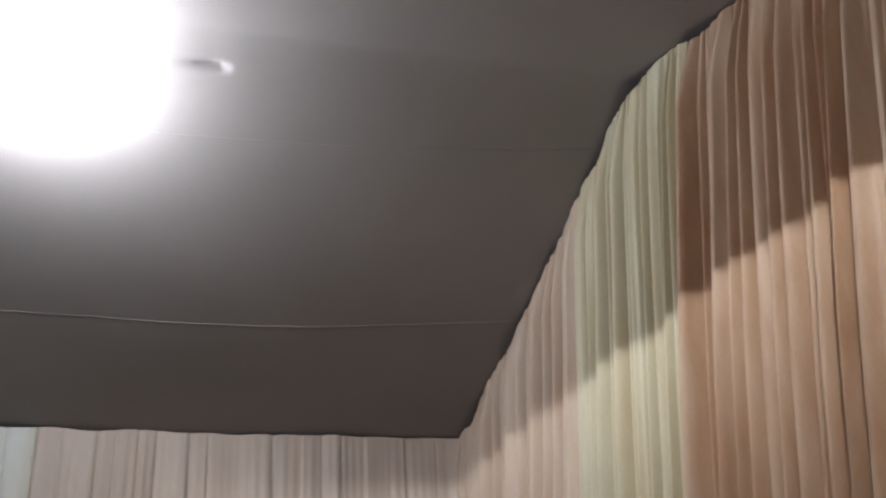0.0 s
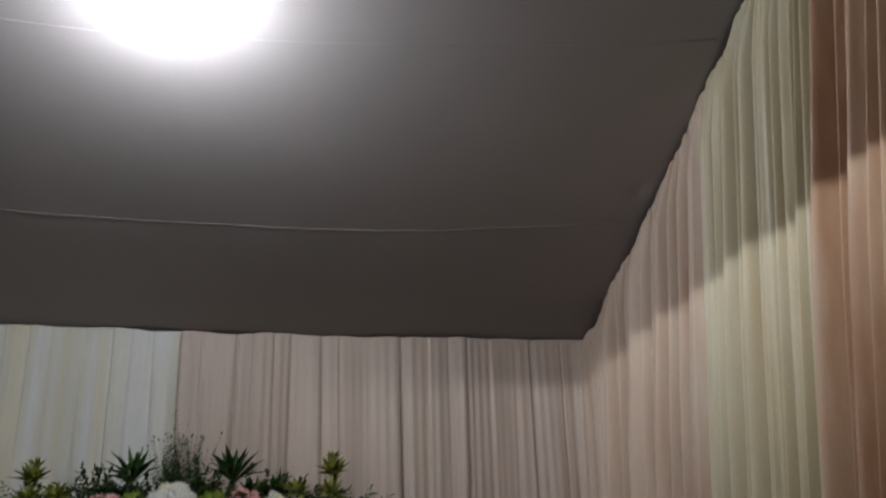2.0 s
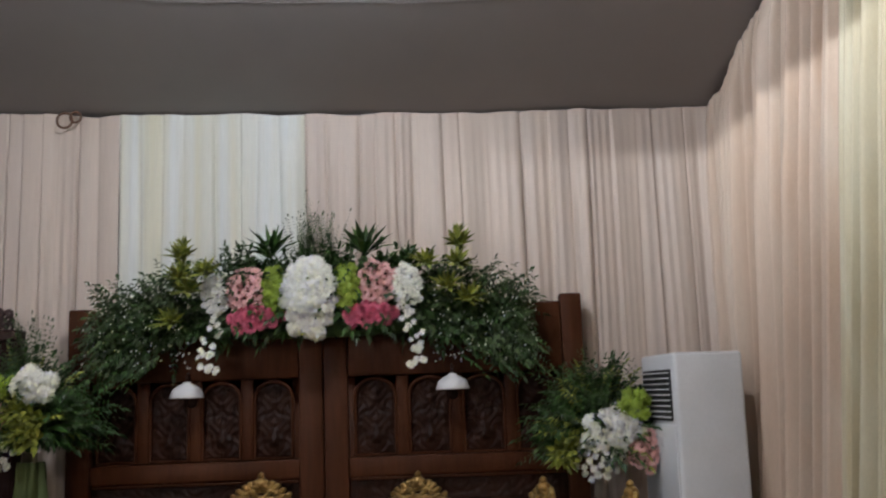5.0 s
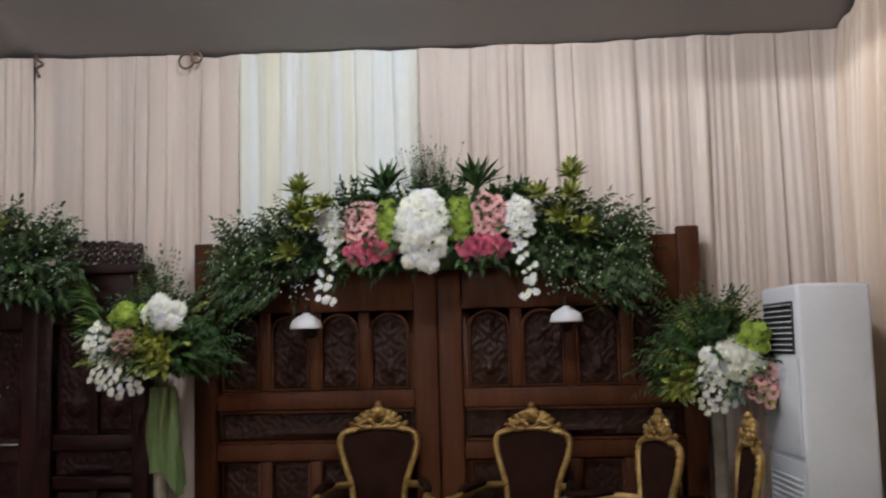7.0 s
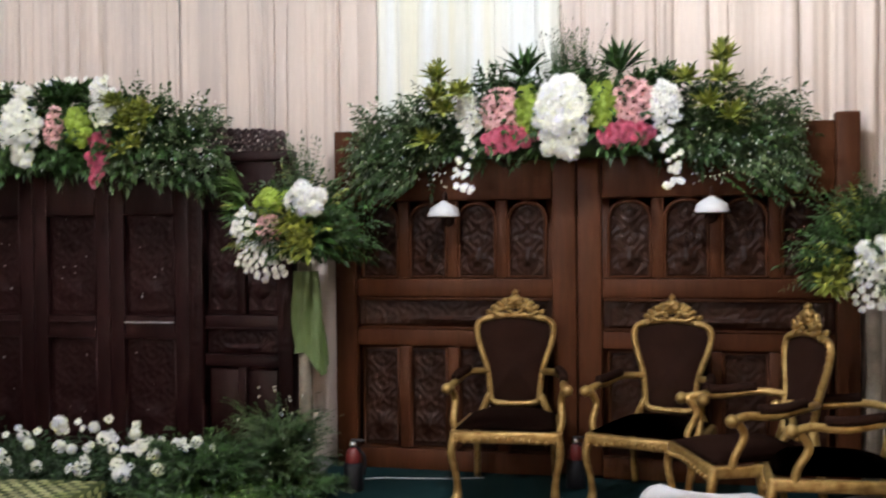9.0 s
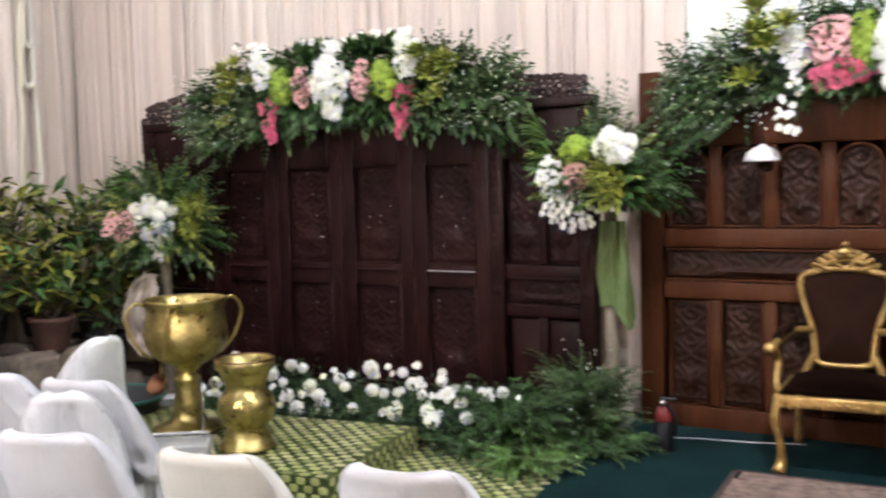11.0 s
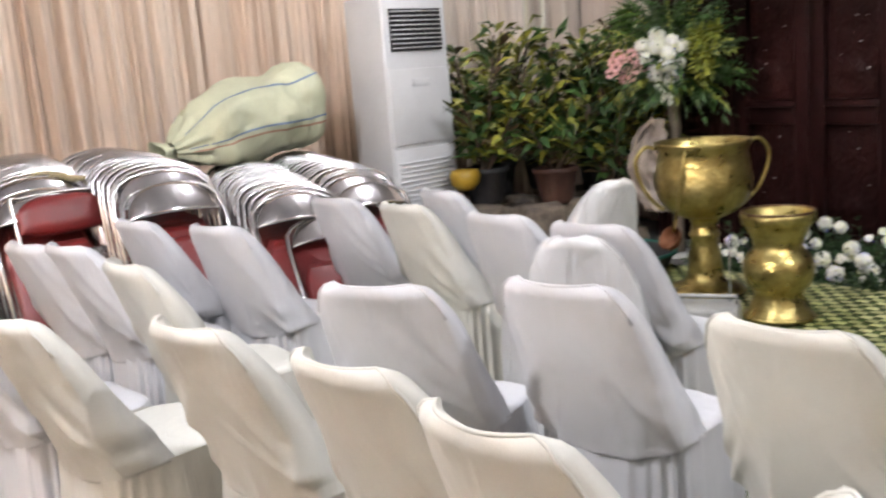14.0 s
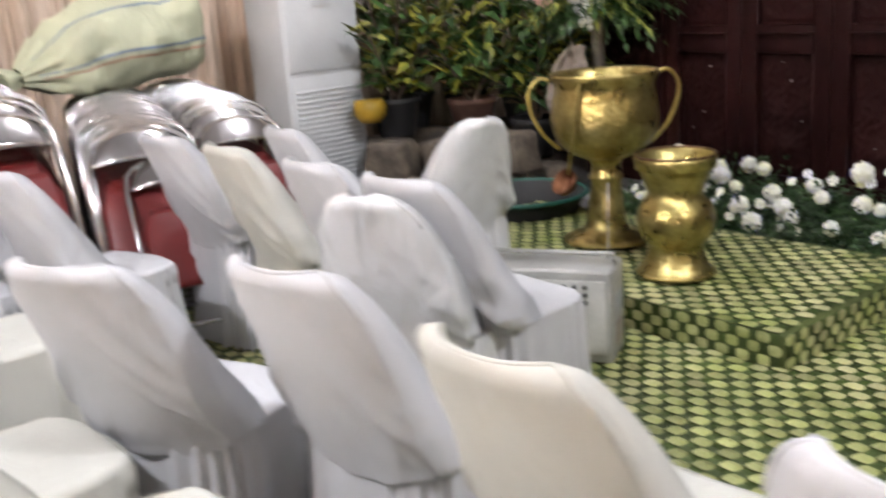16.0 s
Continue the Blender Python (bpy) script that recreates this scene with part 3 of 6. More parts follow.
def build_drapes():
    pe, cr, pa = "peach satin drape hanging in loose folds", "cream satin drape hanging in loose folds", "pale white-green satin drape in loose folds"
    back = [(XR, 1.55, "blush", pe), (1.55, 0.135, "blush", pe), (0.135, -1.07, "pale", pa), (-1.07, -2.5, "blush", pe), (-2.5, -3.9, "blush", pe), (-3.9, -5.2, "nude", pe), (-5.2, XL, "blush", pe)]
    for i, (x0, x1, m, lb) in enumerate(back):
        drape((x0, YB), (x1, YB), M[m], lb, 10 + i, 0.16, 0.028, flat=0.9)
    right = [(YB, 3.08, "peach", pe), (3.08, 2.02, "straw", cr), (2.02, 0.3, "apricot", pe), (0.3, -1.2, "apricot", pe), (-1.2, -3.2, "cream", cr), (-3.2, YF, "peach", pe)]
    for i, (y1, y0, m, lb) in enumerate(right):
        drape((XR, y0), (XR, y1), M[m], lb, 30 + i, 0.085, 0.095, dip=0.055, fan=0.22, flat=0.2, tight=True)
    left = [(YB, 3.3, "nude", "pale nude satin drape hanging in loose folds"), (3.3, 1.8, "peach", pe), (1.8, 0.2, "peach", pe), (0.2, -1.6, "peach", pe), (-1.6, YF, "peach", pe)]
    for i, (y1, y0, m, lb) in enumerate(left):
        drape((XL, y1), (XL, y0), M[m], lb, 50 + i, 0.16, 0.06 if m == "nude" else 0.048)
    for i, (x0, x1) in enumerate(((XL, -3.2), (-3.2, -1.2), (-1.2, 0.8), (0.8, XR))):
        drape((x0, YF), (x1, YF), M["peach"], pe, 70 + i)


def ceiling_lamp(x, y, z, kind, size):
    """A bare bulb hung under the lining; the flood gets added shielding plates."""
    drop = ceil_z(y, x) - z
    g = group_at("ceiling_lamp", pose(x, y, z), "bare lit white bulb under the tent lining; most added unseen", "lamp", "lamps under the tent lining")
    bm = bmesh.new()
    bmesh.ops.create_icosphere(bm, subdivisions=2, radius=size)
    part("bulb", bm, M[kind], g, "glowing white bulb")
    part("collar", lathe([(0.016, 0.03), (0.017, 0.035), (0.012, 0.06), (0.008, 0.065)], 16), M["white"], g)
    part("stem", tube([(0, 0, 0.034), (0, 0, drop - 0.01)], 0.004, 8), M["white"], g)
    if kind == "flood":
        # added unseen plates: keep the flood off the stage and fade it downwards
        part("housing", box(0.30, 0.012, 0.34, -0.077, 0.2, 0.0, 0.003), M["metalgrey"], g, "added grey metal plate keeping flood light off the stage")
        part("lip", box(0.70, 0.56, 0.006, 0.197, 0.07, -0.023, 0.001), M["metalgrey"], g, "added flat plate fading the flood light downwards")
        part("housing", box(0.012, 0.40, 0.34, -0.16, 0.0, 0.0, 0.003), M["metalgrey"], g)


build_floor()
build_ceiling()
build_shell()
build_drapes()
# only the first bulb is seen; both globes and the flood are added unseen
for lx, ly, lz, kind, size in ((0.29, 2.08, 4.0, "bulb", 0.034), (-4.2, 2.4, 3.75, "added_globe", 0.045), (-2.2, -1.15, 2.85, "added_globe", 0.062), (-2.0, -6.1, 3.05, "flood", 0.034)):
    ceiling_lamp(lx, ly, lz, kind, size)
# ---- things ----


def carving(w, h, depth, seed, nu=22, nv=44, arch=0.0):
    """A carved board: scrolls and petals in relief, alike on both sides of its middle line."""
    def fn(u, v):
        x, z = (u - 0.5) * w, (v - 0.5) * h
        a, b = abs(x) * 44, z * 44
        r = 0.5 + 0.5 * math.sin(a * 1.9 + 1.7 * math.sin(b * 0.9 + seed)) * math.cos(b * 1.6 + seed + 1.2 * math.sin(a * 1.4))
        s = math.hypot(x, z - h * 0.22) * 42
        r = 0.65 * r + 0.35 * (0.5 + 0.5 * math.cos(s))
        vase = math.exp(-((z + h * 0.27) / (h * 0.09)) ** 2 - (x / (w * 0.17)) ** 2)
        edge = min(u, 1 - u, v, 1 - v)
        rim = 1 if edge > 0.03 else 0
        return (x, -depth * (0.35 * r + 0.8 * vase) * rim, z)
    bm = bmesh.new()
    vs = [[bm.verts.new(fn(i / nu, j / nv)) for i in range(nu + 1)] for j in range(nv + 1)]
    for j in range(nv):
        for i in range(nu):
            bm.faces.new((vs[j][i], vs[j][i + 1], vs[j + 1][i + 1], vs[j + 1][i]))
    bm.normal_update()
    return bm


def arch_frame(w, h, rise, thick, bar):
    """A moulded border with a pointed-round head."""
    pts = [(-w / 2, 0, -h / 2), (-w / 2, 0, h / 2 - rise)]
    for k in range(1, 12):
        a = math.pi * k / 12
        pts.append((-w / 2 * math.cos(a), 0, h / 2 - rise + rise * math.sin(a) ** 0.8))
    pts += [(w / 2, 0, h / 2 - rise), (w / 2, 0, -h / 2)]
    return tube(pts, bar, 6, closed=True)


def main_panel():
    """The carved teak screen: two leaves of four arched panels, a band and a row of lower panels each."""
    g = group_at("carved_screen", pose(0, 4.6, 0), "tall brown teak screen with carved arched panels behind the thrones", "wooden screen")
    T, C = M["teak"], M["carved"]
    bar = lambda n, x0, x1, z0, z1, d=0.07, m=T, y=0.035: part(n, box(x1 - x0, d, z1 - z0, (x0 + x1) / 2, y, (z0 + z1) / 2, 0.008), m, g)
    x0, x1, c0, c1 = -1.29, 1.85, 0.105, 0.40
    bar("stile", x0, x0 + 0.14, 0, 2.155, 0.09)
    bar("stile", x1 - 0.13, x1, 0, 2.165, 0.09)
    bar("stile", c0, (c0 + c1) / 2 - 0.003, 0.03, 2.13, 0.085)
    bar("stile", (c0 + c1) / 2 + 0.003, c1, 0.03, 2.13, 0.085)
    part("back_board", box(x1 - x0 - 0.02, 0.02, 2.1, (x0 + x1) / 2, 0.075, 1.06, 0), T, g)
    for k, (a, b) in enumerate(((x0 + 0.14, c0), (c1, x1 - 0.13))):
        for z0, z1 in ((0.0, 0.14), (0.79, 0.90), (1.10, 1.215), (1.70, 2.12)):
            bar("rail", a + 0.002, b - 0.002, z0, z1)
        p = part("carved_band", carving(b - a - 0.02, 0.155, 0.032, 2 + k, 150, 24), C, g, "dark carved horizontal band")
        p.location = ((a + b) / 2, 0.04, 1.0)
        part("moulding", box(b - a - 0.03, 0.02, 0.012, (a + b) / 2, 0.0, 1.088, 0.004), T, g)
        part("moulding", box(b - a - 0.03, 0.02, 0.012, (a + b) / 2, 0.0, 0.908, 0.004), T, g)
        n = 4
        step = (b - a) / n
        for i in range(n):
            cx = a + (i + 0.5) * step
            if i:
                bar("muntin", cx - step / 2 - 0.035, cx - step / 2 + 0.035, 1.217, 1.698, 0.06)
                bar("muntin", cx - step / 2 - 0.035, cx - step / 2 + 0.035, 0.142, 0.788, 0.06)
            w = step - 0.088
            p = part("carved_panel", carving(w, 0.47, 0.040, 5, 44, 100), C, g, "dark carved arched panel")
            p.location = (cx, 0.045, 1.457)
            p = part("arch", arch_frame(w + 0.005, 0.455, 0.12, 0.02, 0.011), T, g)
            p.location = (cx, 0.012, 1.455)
            bm = bmesh.new()
            for s in (-1, 1):
                vs = [bm.verts.new(v) for v in ((s * w / 2, 0, 0.24), (0.012 * s, 0, 0.24))]
                arc = [bm.verts.new((s * w / 2 * math.cos(t), 0, 0.108 + 0.12 * math.sin(t) ** 0.8)) for t in np.linspace(0, 1.53, 8)]
                loop = [vs[1], vs[0]] + arc if s > 0 else [vs[0], vs[1]] + arc[::-1]
                bm.faces.new(loop)
            bmesh.ops.solidify(bm, geom=bm.faces[:], thickness=0.02)
            p = part("spandrel", bm, T, g, smooth=False)
            p.location = (cx, 0.014, 1.457)
            p = part("carved_panel", carving(w, 0.62, 0.030, 8, 44, 100), C, g, "dark carved lower panel")
            p.location = (cx, 0.045, 0.465)
            p = part("moulding", tube([(-w / 2, 0, -0.31), (w / 2, 0, -0.31), (w / 2, 0, 0.31), (-w / 2, 0, 0.31)], 0.008, 6, closed=True), T, g)
            p.location = (cx, 0.01, 0.465)


def left_panel():
    """The darker screen: four plain doors between carved side bays, with scrolled crests."""
    g = group_at("dark_screen", pose(0, 4.4, 0), "dark red-brown wooden screen with plain doors and carved posts", "wooden screen")
    D = C = M["dark"]
    bar = lambda n, a, b, z0, z1, d=0.06, y=0.03, m=D: part(n, box(b - a, d, z1 - z0, (a + b) / 2, y, (z0 + z1) / 2, 0.007), m, g)
    x0, x1 = -5.26, -1.50
    part("back_board", box(x1 - x0 - 0.02, 0.02, 1.95, (x0 + x1) / 2, 0.075, 0.98, 0), D, g)
    d0, d1 = -4.53, -2.22
    for x in (x0 + 0.05, d0 - 0.055, d1 + 0.055, x1 - 0.05):
        bar("post", x - 0.05, x + 0.05, 0, 1.965, 0.1, 0.03)
        p = part("carved_strip", carving(0.07, 1.1, 0.026, 3, 10, 80), C, g)
        p.location = (x, -0.022, 1.32)
    for a, b in ((x0 + 0.1, d0 - 0.105), (d1 + 0.105, x1 - 0.1)):
        for z0, z1 in ((0.0, 0.16), (0.66, 0.74), (0.90, 0.99), (1.66, 1.965)):
            bar("rail", a + 0.002, b - 0.002, z0, z1)
        part("moulding", box(b - a - 0.02, 0.03, 0.012, (a + b) / 2, -0.004, 0.735, 0.004), D, g)
        part("moulding", box(b - a - 0.02, 0.03, 0.012, (a + b) / 2, -0.004, 0.905, 0.004), D, g)
        p = part("carved_band", carving(b - a - 0.02, 0.15, 0.03, 4, 80, 22), C, g)
        p.location = ((a + b) / 2, 0.035, 0.82)
        mid = (a + b) / 2
        bar("muntin", mid - 0.03, mid + 0.03, 0.992, 1.658, 0.05)
        bar("muntin", mid - 0.03, mid + 0.03, 0.162, 0.658, 0.05)
        for s in (-1, 1):
            w = (b - a) / 2 - 0.05
            p = part("carved_panel", carving(w, 0.66, 0.035, 6, 30, 90), C, g)
            p.location = (mid + s * (b - a) / 4, 0.045, 1.325)
            bar("lower_board", mid + s * (b - a) / 4 - w / 2, mid + s * (b - a) / 4 + w / 2, 0.18, 0.64, 0.03, 0.045)
    xs = np.linspace(d0, d1, 5)
    for k, (a, b) in enumerate(zip(xs, xs[1:])):
        a, b = float(a) + 0.0015, float(b) - 0.0015
        for u, v in ((a, a + 0.105), (b - 0.105, b)):
            bar("stile", u, v, 0.05, 1.96, 0.05)
        for z0, z1 in ((0.05, 0.16), (0.83, 0.98), (1.64, 1.96)):
            bar("rail", a + 0.107, b - 0.107, z0, z1, 0.048)
        w, mid = b - a - 0.21, (a + b) / 2
        for h, z in ((0.67, 0.495), (0.66, 1.31)):
            p = part("carved_panel", carving(w, h, 0.026, 7 + k % 2, 40, 84), D, g, "dark carved door panel")
            p.location = (mid, 0.04, z)
            p = part("moulding", tube([(-w / 2, 0, -h / 2), (w / 2, 0, -h / 2), (w / 2, 0, h / 2), (-w / 2, 0, h / 2)], 0.008, 6, closed=True), D, g)
            p.location = (mid, 0.008, z)
        # the last door's ledge is pale: its shine is put into the colour
        bar("ledge", a + 0.11, b - 0.11, 0.932, 0.940, 0.03, -0.004, M["glint"] if k > 2 else D)
    bar("cornice", x0, x1, 1.968, 2.03, 0.12, 0.03)
    # carved crest: curled scrolls along the top of each side bay, one more down the outer edge
    rnd = random.Random(15)
    for a, b, outer in ((x0 + 0.02, d0 - 0.1, True), (d1 + 0.12, x1 - 0.06, False)):
        n = 11
        for i in range(n):
            f = (i + 0.5) / n
            x = a + (b - a) * f
            h = (0.13 + 0.14 * f) if outer else 0.17 - 0.06 * f
            for q in range(3):
                z = 2.035 + h * (q + 0.35) / 3
                r0 = 0.034 * rnd.uniform(0.8, 1.2)
                turn = rnd.choice((-1, 1))
                shift = rnd.uniform(-0.012, 0.012)
                pts = [(x + shift + turn * r0 * (1 - t / 9) * math.cos(t), 0.03 - 0.02 * rnd.random(), z + r0 * (1 - t / 9) * math.sin(t)) for t in np.linspace(0, 7, 13)]
                part("scroll", tube(pts, 0.011, 6, radii=[0.013 - 0.006 * j / 12 for j in range(13)]), M["crest"], g)
            part("crest_stem", tube(smooth_path([(x - 0.02, 0.035, 2.03), (x + 0.015, 0.03, 2.03 + h * 0.6), (x - 0.01, 0.02, 2.03 + h)], 4), 0.012, 6), M["crest"], g)
        if outer:
            for i in range(6):
                z = 1.82 + 0.045 * i
                pts = [(a - 0.035 + 0.036 * (1 - t / 9) * math.cos(t), 0.02, z + 0.034 * (1 - t / 9) * math.sin(t)) for t in np.linspace(0, 7, 13)]
                part("scroll", tube(pts, 0.012, 6), M["crest"], g)
    # pale flecks painted where the varnished carving would glint
    for k in range(36):
        col = k % 4
        z = rnd.uniform(1.05, 1.62) if k % 3 else rnd.uniform(0.3, 0.8)
        x = float(xs[col] + xs[col + 1]) / 2 + rnd.uniform(-0.13, 0.13)
        bar("scuff", x, x + rnd.choice((0.008, 0.012, 0.018)), z, z + rnd.uniform(0.004, 0.012), 0.004, 0.006, M["glint"])


def wall_lamp(x):
    g = group_at("gooseneck_lamp", pose(x, 4.598, 1.635), "small white enamel lamp on a curved arm on the screen", "lamp", "lamps on the teak screen")
    part("shade", lathe([(0.098, -0.035), (0.1, -0.03), (0.085, 0.015), (0.05, 0.04), (0.022, 0.052), (0.02, 0.06)], 28, m=Matrix.Translation((0, -0.13, 0))), M["white"], g, "white enamel dish shade")
    arm = part("arm", tube(smooth_path([(0, 0, -0.06), (0, -0.05, 0.05), (0, -0.10, 0.11), (0, -0.13, 0.06)]), 0.009, 8), M["carved"], g)
    part("mount", lathe([(0.035, 0), (0.035, 0.01), (0.02, 0.018)], 16, m=Matrix.Translation((0, 0.002, -0.06)) @ Matrix.Rotation(math.pi / 2, 4, "X")), M["carved"], arm)


def throne():
    """A gilded armchair with a crested oval back, padded in brown velvet. Faces -y; built at its base."""
    g = group_at("throne_chair", pose(0, 0, 0), "gilded carved armchair with dark brown velvet seat and back", "chair", "thrones before the teak screen")
    G = M["gilt"]
    lean = lambda z: 0.26 + 0.13 * max(0, z - 0.45)
    half = smooth_path([(0.0, 0, 0.475), (0.10, 0, 0.478), (0.145, 0, 0.50), (0.152, 0, 0.58), (0.172, 0, 0.70), (0.215, 0, 0.82), (0.235, 0, 0.91), (0.222, 0, 0.965), (0.165, 0, 0.99), (0.08, 0, 1.005), (0.0, 0, 1.01)], 2)
    right = [(p[0], p[2]) for p in half][:21]
    outline = right[:-1] + [(0.0, right[-1][1])] + [(-x, z) for x, z in reversed(right[1:-1])]
    O = len(outline)
    frame_pts = [(x, lean(z), z) for x, z in outline]
    bm = tube(frame_pts, 0.020, 8, closed=True)
    for i in range(O):
        x, z = outline[i]
        bmesh.ops.create_icosphere(bm, subdivisions=1, radius=0.010, matrix=Matrix.Translation((x, lean(z) - 0.017, z)))
    back_frame = part("back_frame", bm, G, g, "gilded carved back frame")
    bm = bmesh.new()
    rows = 10
    c = bm.verts.new((0, lean(0.735) - 0.035, 0.735))
    rings = []
    for r in range(1, 5):
        f = r / 4
        rings.append([bm.verts.new((x * f * 0.93, lean(z) - 0.035 * (1 - f ** 3), 0.735 + (z - 0.735) * f * 0.95)) for x, z in outline])
    for i in range(O):
        bm.faces.new((c, rings[0][i], rings[0][(i + 1) % O]))
        for a, b in zip(rings, rings[1:]):
            bm.faces.new((a[i], b[i], b[(i + 1) % O], a[(i + 1) % O]))
    part("backrest", bm, M["velvet"], back_frame, "dark brown velvet back pad")
    bm = bmesh.new()
    back = [bm.verts.new((x * 0.93, lean(z) + 0.02, 0.735 + (z - 0.735) * 0.95)) for x, z in outline]
    bm.faces.new(back)
    part("back_cloth", bm, M["velvet"], back_frame)
    bm = bmesh.new()
    rnd = random.Random(3)
    for s in (-1, 1):
        for k in range(11):
            f = k / 10
            x = s * (0.165 * f)
            z = 1.085 - 0.085 * f ** 2
            for q in range(3):
                t = q * 2.1 + k
                bmesh.ops.create_icosphere(bm, subdivisions=1, radius=0.026 - 0.010 * f, matrix=Matrix.Translation((x + s * 0.02 * math.cos(t), 0.335 + 0.012 * q - 0.02, z + 0.024 * math.sin(t))) @ Matrix.Diagonal((1.2, 0.8, 0.9, 1)))
        bmesh.ops.create_icosphere(bm, subdivisions=2, radius=0.022, matrix=Matrix.Translation((s * 0.232, 0.325, 0.935)))
        tube(smooth_path([(s * 0.02, 0.32, 1.025), (s * 0.07, 0.315, 1.05), (s * 0.12, 0.315, 1.02), (s * 0.09, 0.31, 1.01)]), 0.012, 6, bm)
    bmesh.ops.create_icosphere(bm, subdivisions=2, radius=0.040, matrix=Matrix.Translation((0, 0.33, 1.10)))
    bmesh.ops.create_icosphere(bm, subdivisions=1, radius=0.024, matrix=Matrix.Translation((0, 0.325, 1.145)))
    part("crest", bm, G, back_frame, "gilded carved shell crest")
    # seat
    bm = bmesh.new()
    n = 12
    grid = [[bm.verts.new(((i / n - 0.5) * (0.56 - 0.07 * j / n), -0.30 + 0.56 * j / n, 0.425 + 0.055 * (1 - (2 * i / n - 1) ** 4) * (1 - (2 * j / n - 1) ** 4))) for i in range(n + 1)] for j in range(n + 1)]
    for j in range(n):
        for i in range(n):
            bm.faces.new((grid[j][i], grid[j][i + 1], grid[j + 1][i + 1], grid[j + 1][i]))
    bmesh.ops.solidify(bm, geom=bm.faces[:], thickness=0.03)
    part("seat", bm, M["velvet"], g, "dark brown velvet seat")
    bm = box(0.60, 0.045, 0.065, 0, -0.305, 0.385, 0.015)
    box(0.52, 0.045, 0.06, 0, 0.262, 0.385, 0.012, 2, bm)
    for s in (-1, 1):
        box(0.045, 0.56, 0.06, s * 0.275, -0.02, 0.385, 0.012, 2, bm, Matrix.Rotation(s * 0.06, 4, "Z"))
    for k in range(13):
        bmesh.ops.create_icosphere(bm, subdivisions=1, radius=0.014, matrix=Matrix.Translation((-0.27 + 0.045 * k, -0.33, 0.372 - 0.012 * math.cos(k * math.pi / 6))))
    part("seat_frame", bm, G, g)
    for s in (-1, 1):
        leg = smooth_path([(s * 0.275, -0.29, 0.40), (s * 0.30, -0.315, 0.30), (s * 0.275, -0.30, 0.16), (s * 0.27, -0.295, 0.06), (s * 0.285, -0.32, 0.012)], 5)
        radii = [0.034 - 0.014 * math.sin(math.pi * min(1, i / (len(leg) - 1) * 1.1)) for i in range(len(leg))]
        part("leg", tube(leg, 0.03, 10, radii=radii), G, g)
        leg = smooth_path([(s * 0.235, 0.26, 0.40), (s * 0.235, 0.28, 0.22), (s * 0.24, 0.33, 0.012)], 5)
        part("leg", tube(leg, 0.022, 8), G, g)
        part("back_post", tube(smooth_path([(s * 0.225, 0.262, 0.38), (s * 0.19, 0.265, 0.45), (s * 0.155, 0.275, 0.53)], 4), 0.024, 8), G, g)
        arm = smooth_path([(s * 0.165, 0.29, 0.67), (s * 0.265, 0.18, 0.675), (s * 0.31, 0.0, 0.65), (s * 0.31, -0.14, 0.655), (s * 0.335, -0.22, 0.635)], 6)
        rest = part("armrest", tube(arm, 0.021, 8), G, g)
        part("arm_pad", tube(smooth_path([(s * 0.27, 0.17, 0.70), (s * 0.305, 0.04, 0.685), (s * 0.31, -0.08, 0.683)], 5), 0.026, 8), M["velvet"], rest, "brown velvet arm pad")
        post = smooth_path([(s * 0.32, -0.2, 0.64), (s * 0.30, -0.15, 0.56), (s * 0.305, -0.20, 0.46), (s * 0.285, -0.21, 0.39)], 5)
        part("arm_post", tube(post, 0.021, 8), G, g)
        bm = bmesh.new()
        bmesh.ops.create_icosphere(bm, subdivisions=2, radius=0.034, matrix=Matrix.Translation((s * 0.335, -0.225, 0.637)))
        part("arm_scroll", bm, G, rest)
    return g


def build_thrones():
    a = throne()
    size = Matrix.Scale(0.98, 4)
    a.matrix_basis = pose(-0.085, 4.16, 0.014, 0, 0, 4) @ size
    copy_thing(a, pose(0.72, 4.16, 0.014, 0, 0, -17) @ size)
    copy_thing(a, pose(1.17, 3.68, 0.014, 0, 0, -70) @ size)
    copy_thing(a, pose(1.53, 3.44, 0.014, 0, 0, -90) @ size)
    return a


# ---- white covered chairs ----
def superring(w, d, n, p=4.0):
    out = []
    for k in range(n):
        t = 2 * math.pi * k / n
        c, s = math.cos(t), math.sin(t)
        out.append((w / 2 * math.copysign(abs(c) ** (2 / p), c), d / 2 * math.copysign(abs(s) ** (2 / p), s)))
    return out


def loft(rings, bm, cap_low=True, cap_high=True):
    vs = [[bm.verts.new(p) for p in r] for r in rings]
    n = len(vs[0])
    for a, b in zip(vs, vs[1:]):
        for i in range(n):
            bm.faces.new((a[i], a[(i + 1) % n], b[(i + 1) % n], b[i]))
    if cap_low:
        bm.faces.new(list(reversed(vs[0])))
    if cap_high:
        bm.faces.new(vs[-1])
    return bm


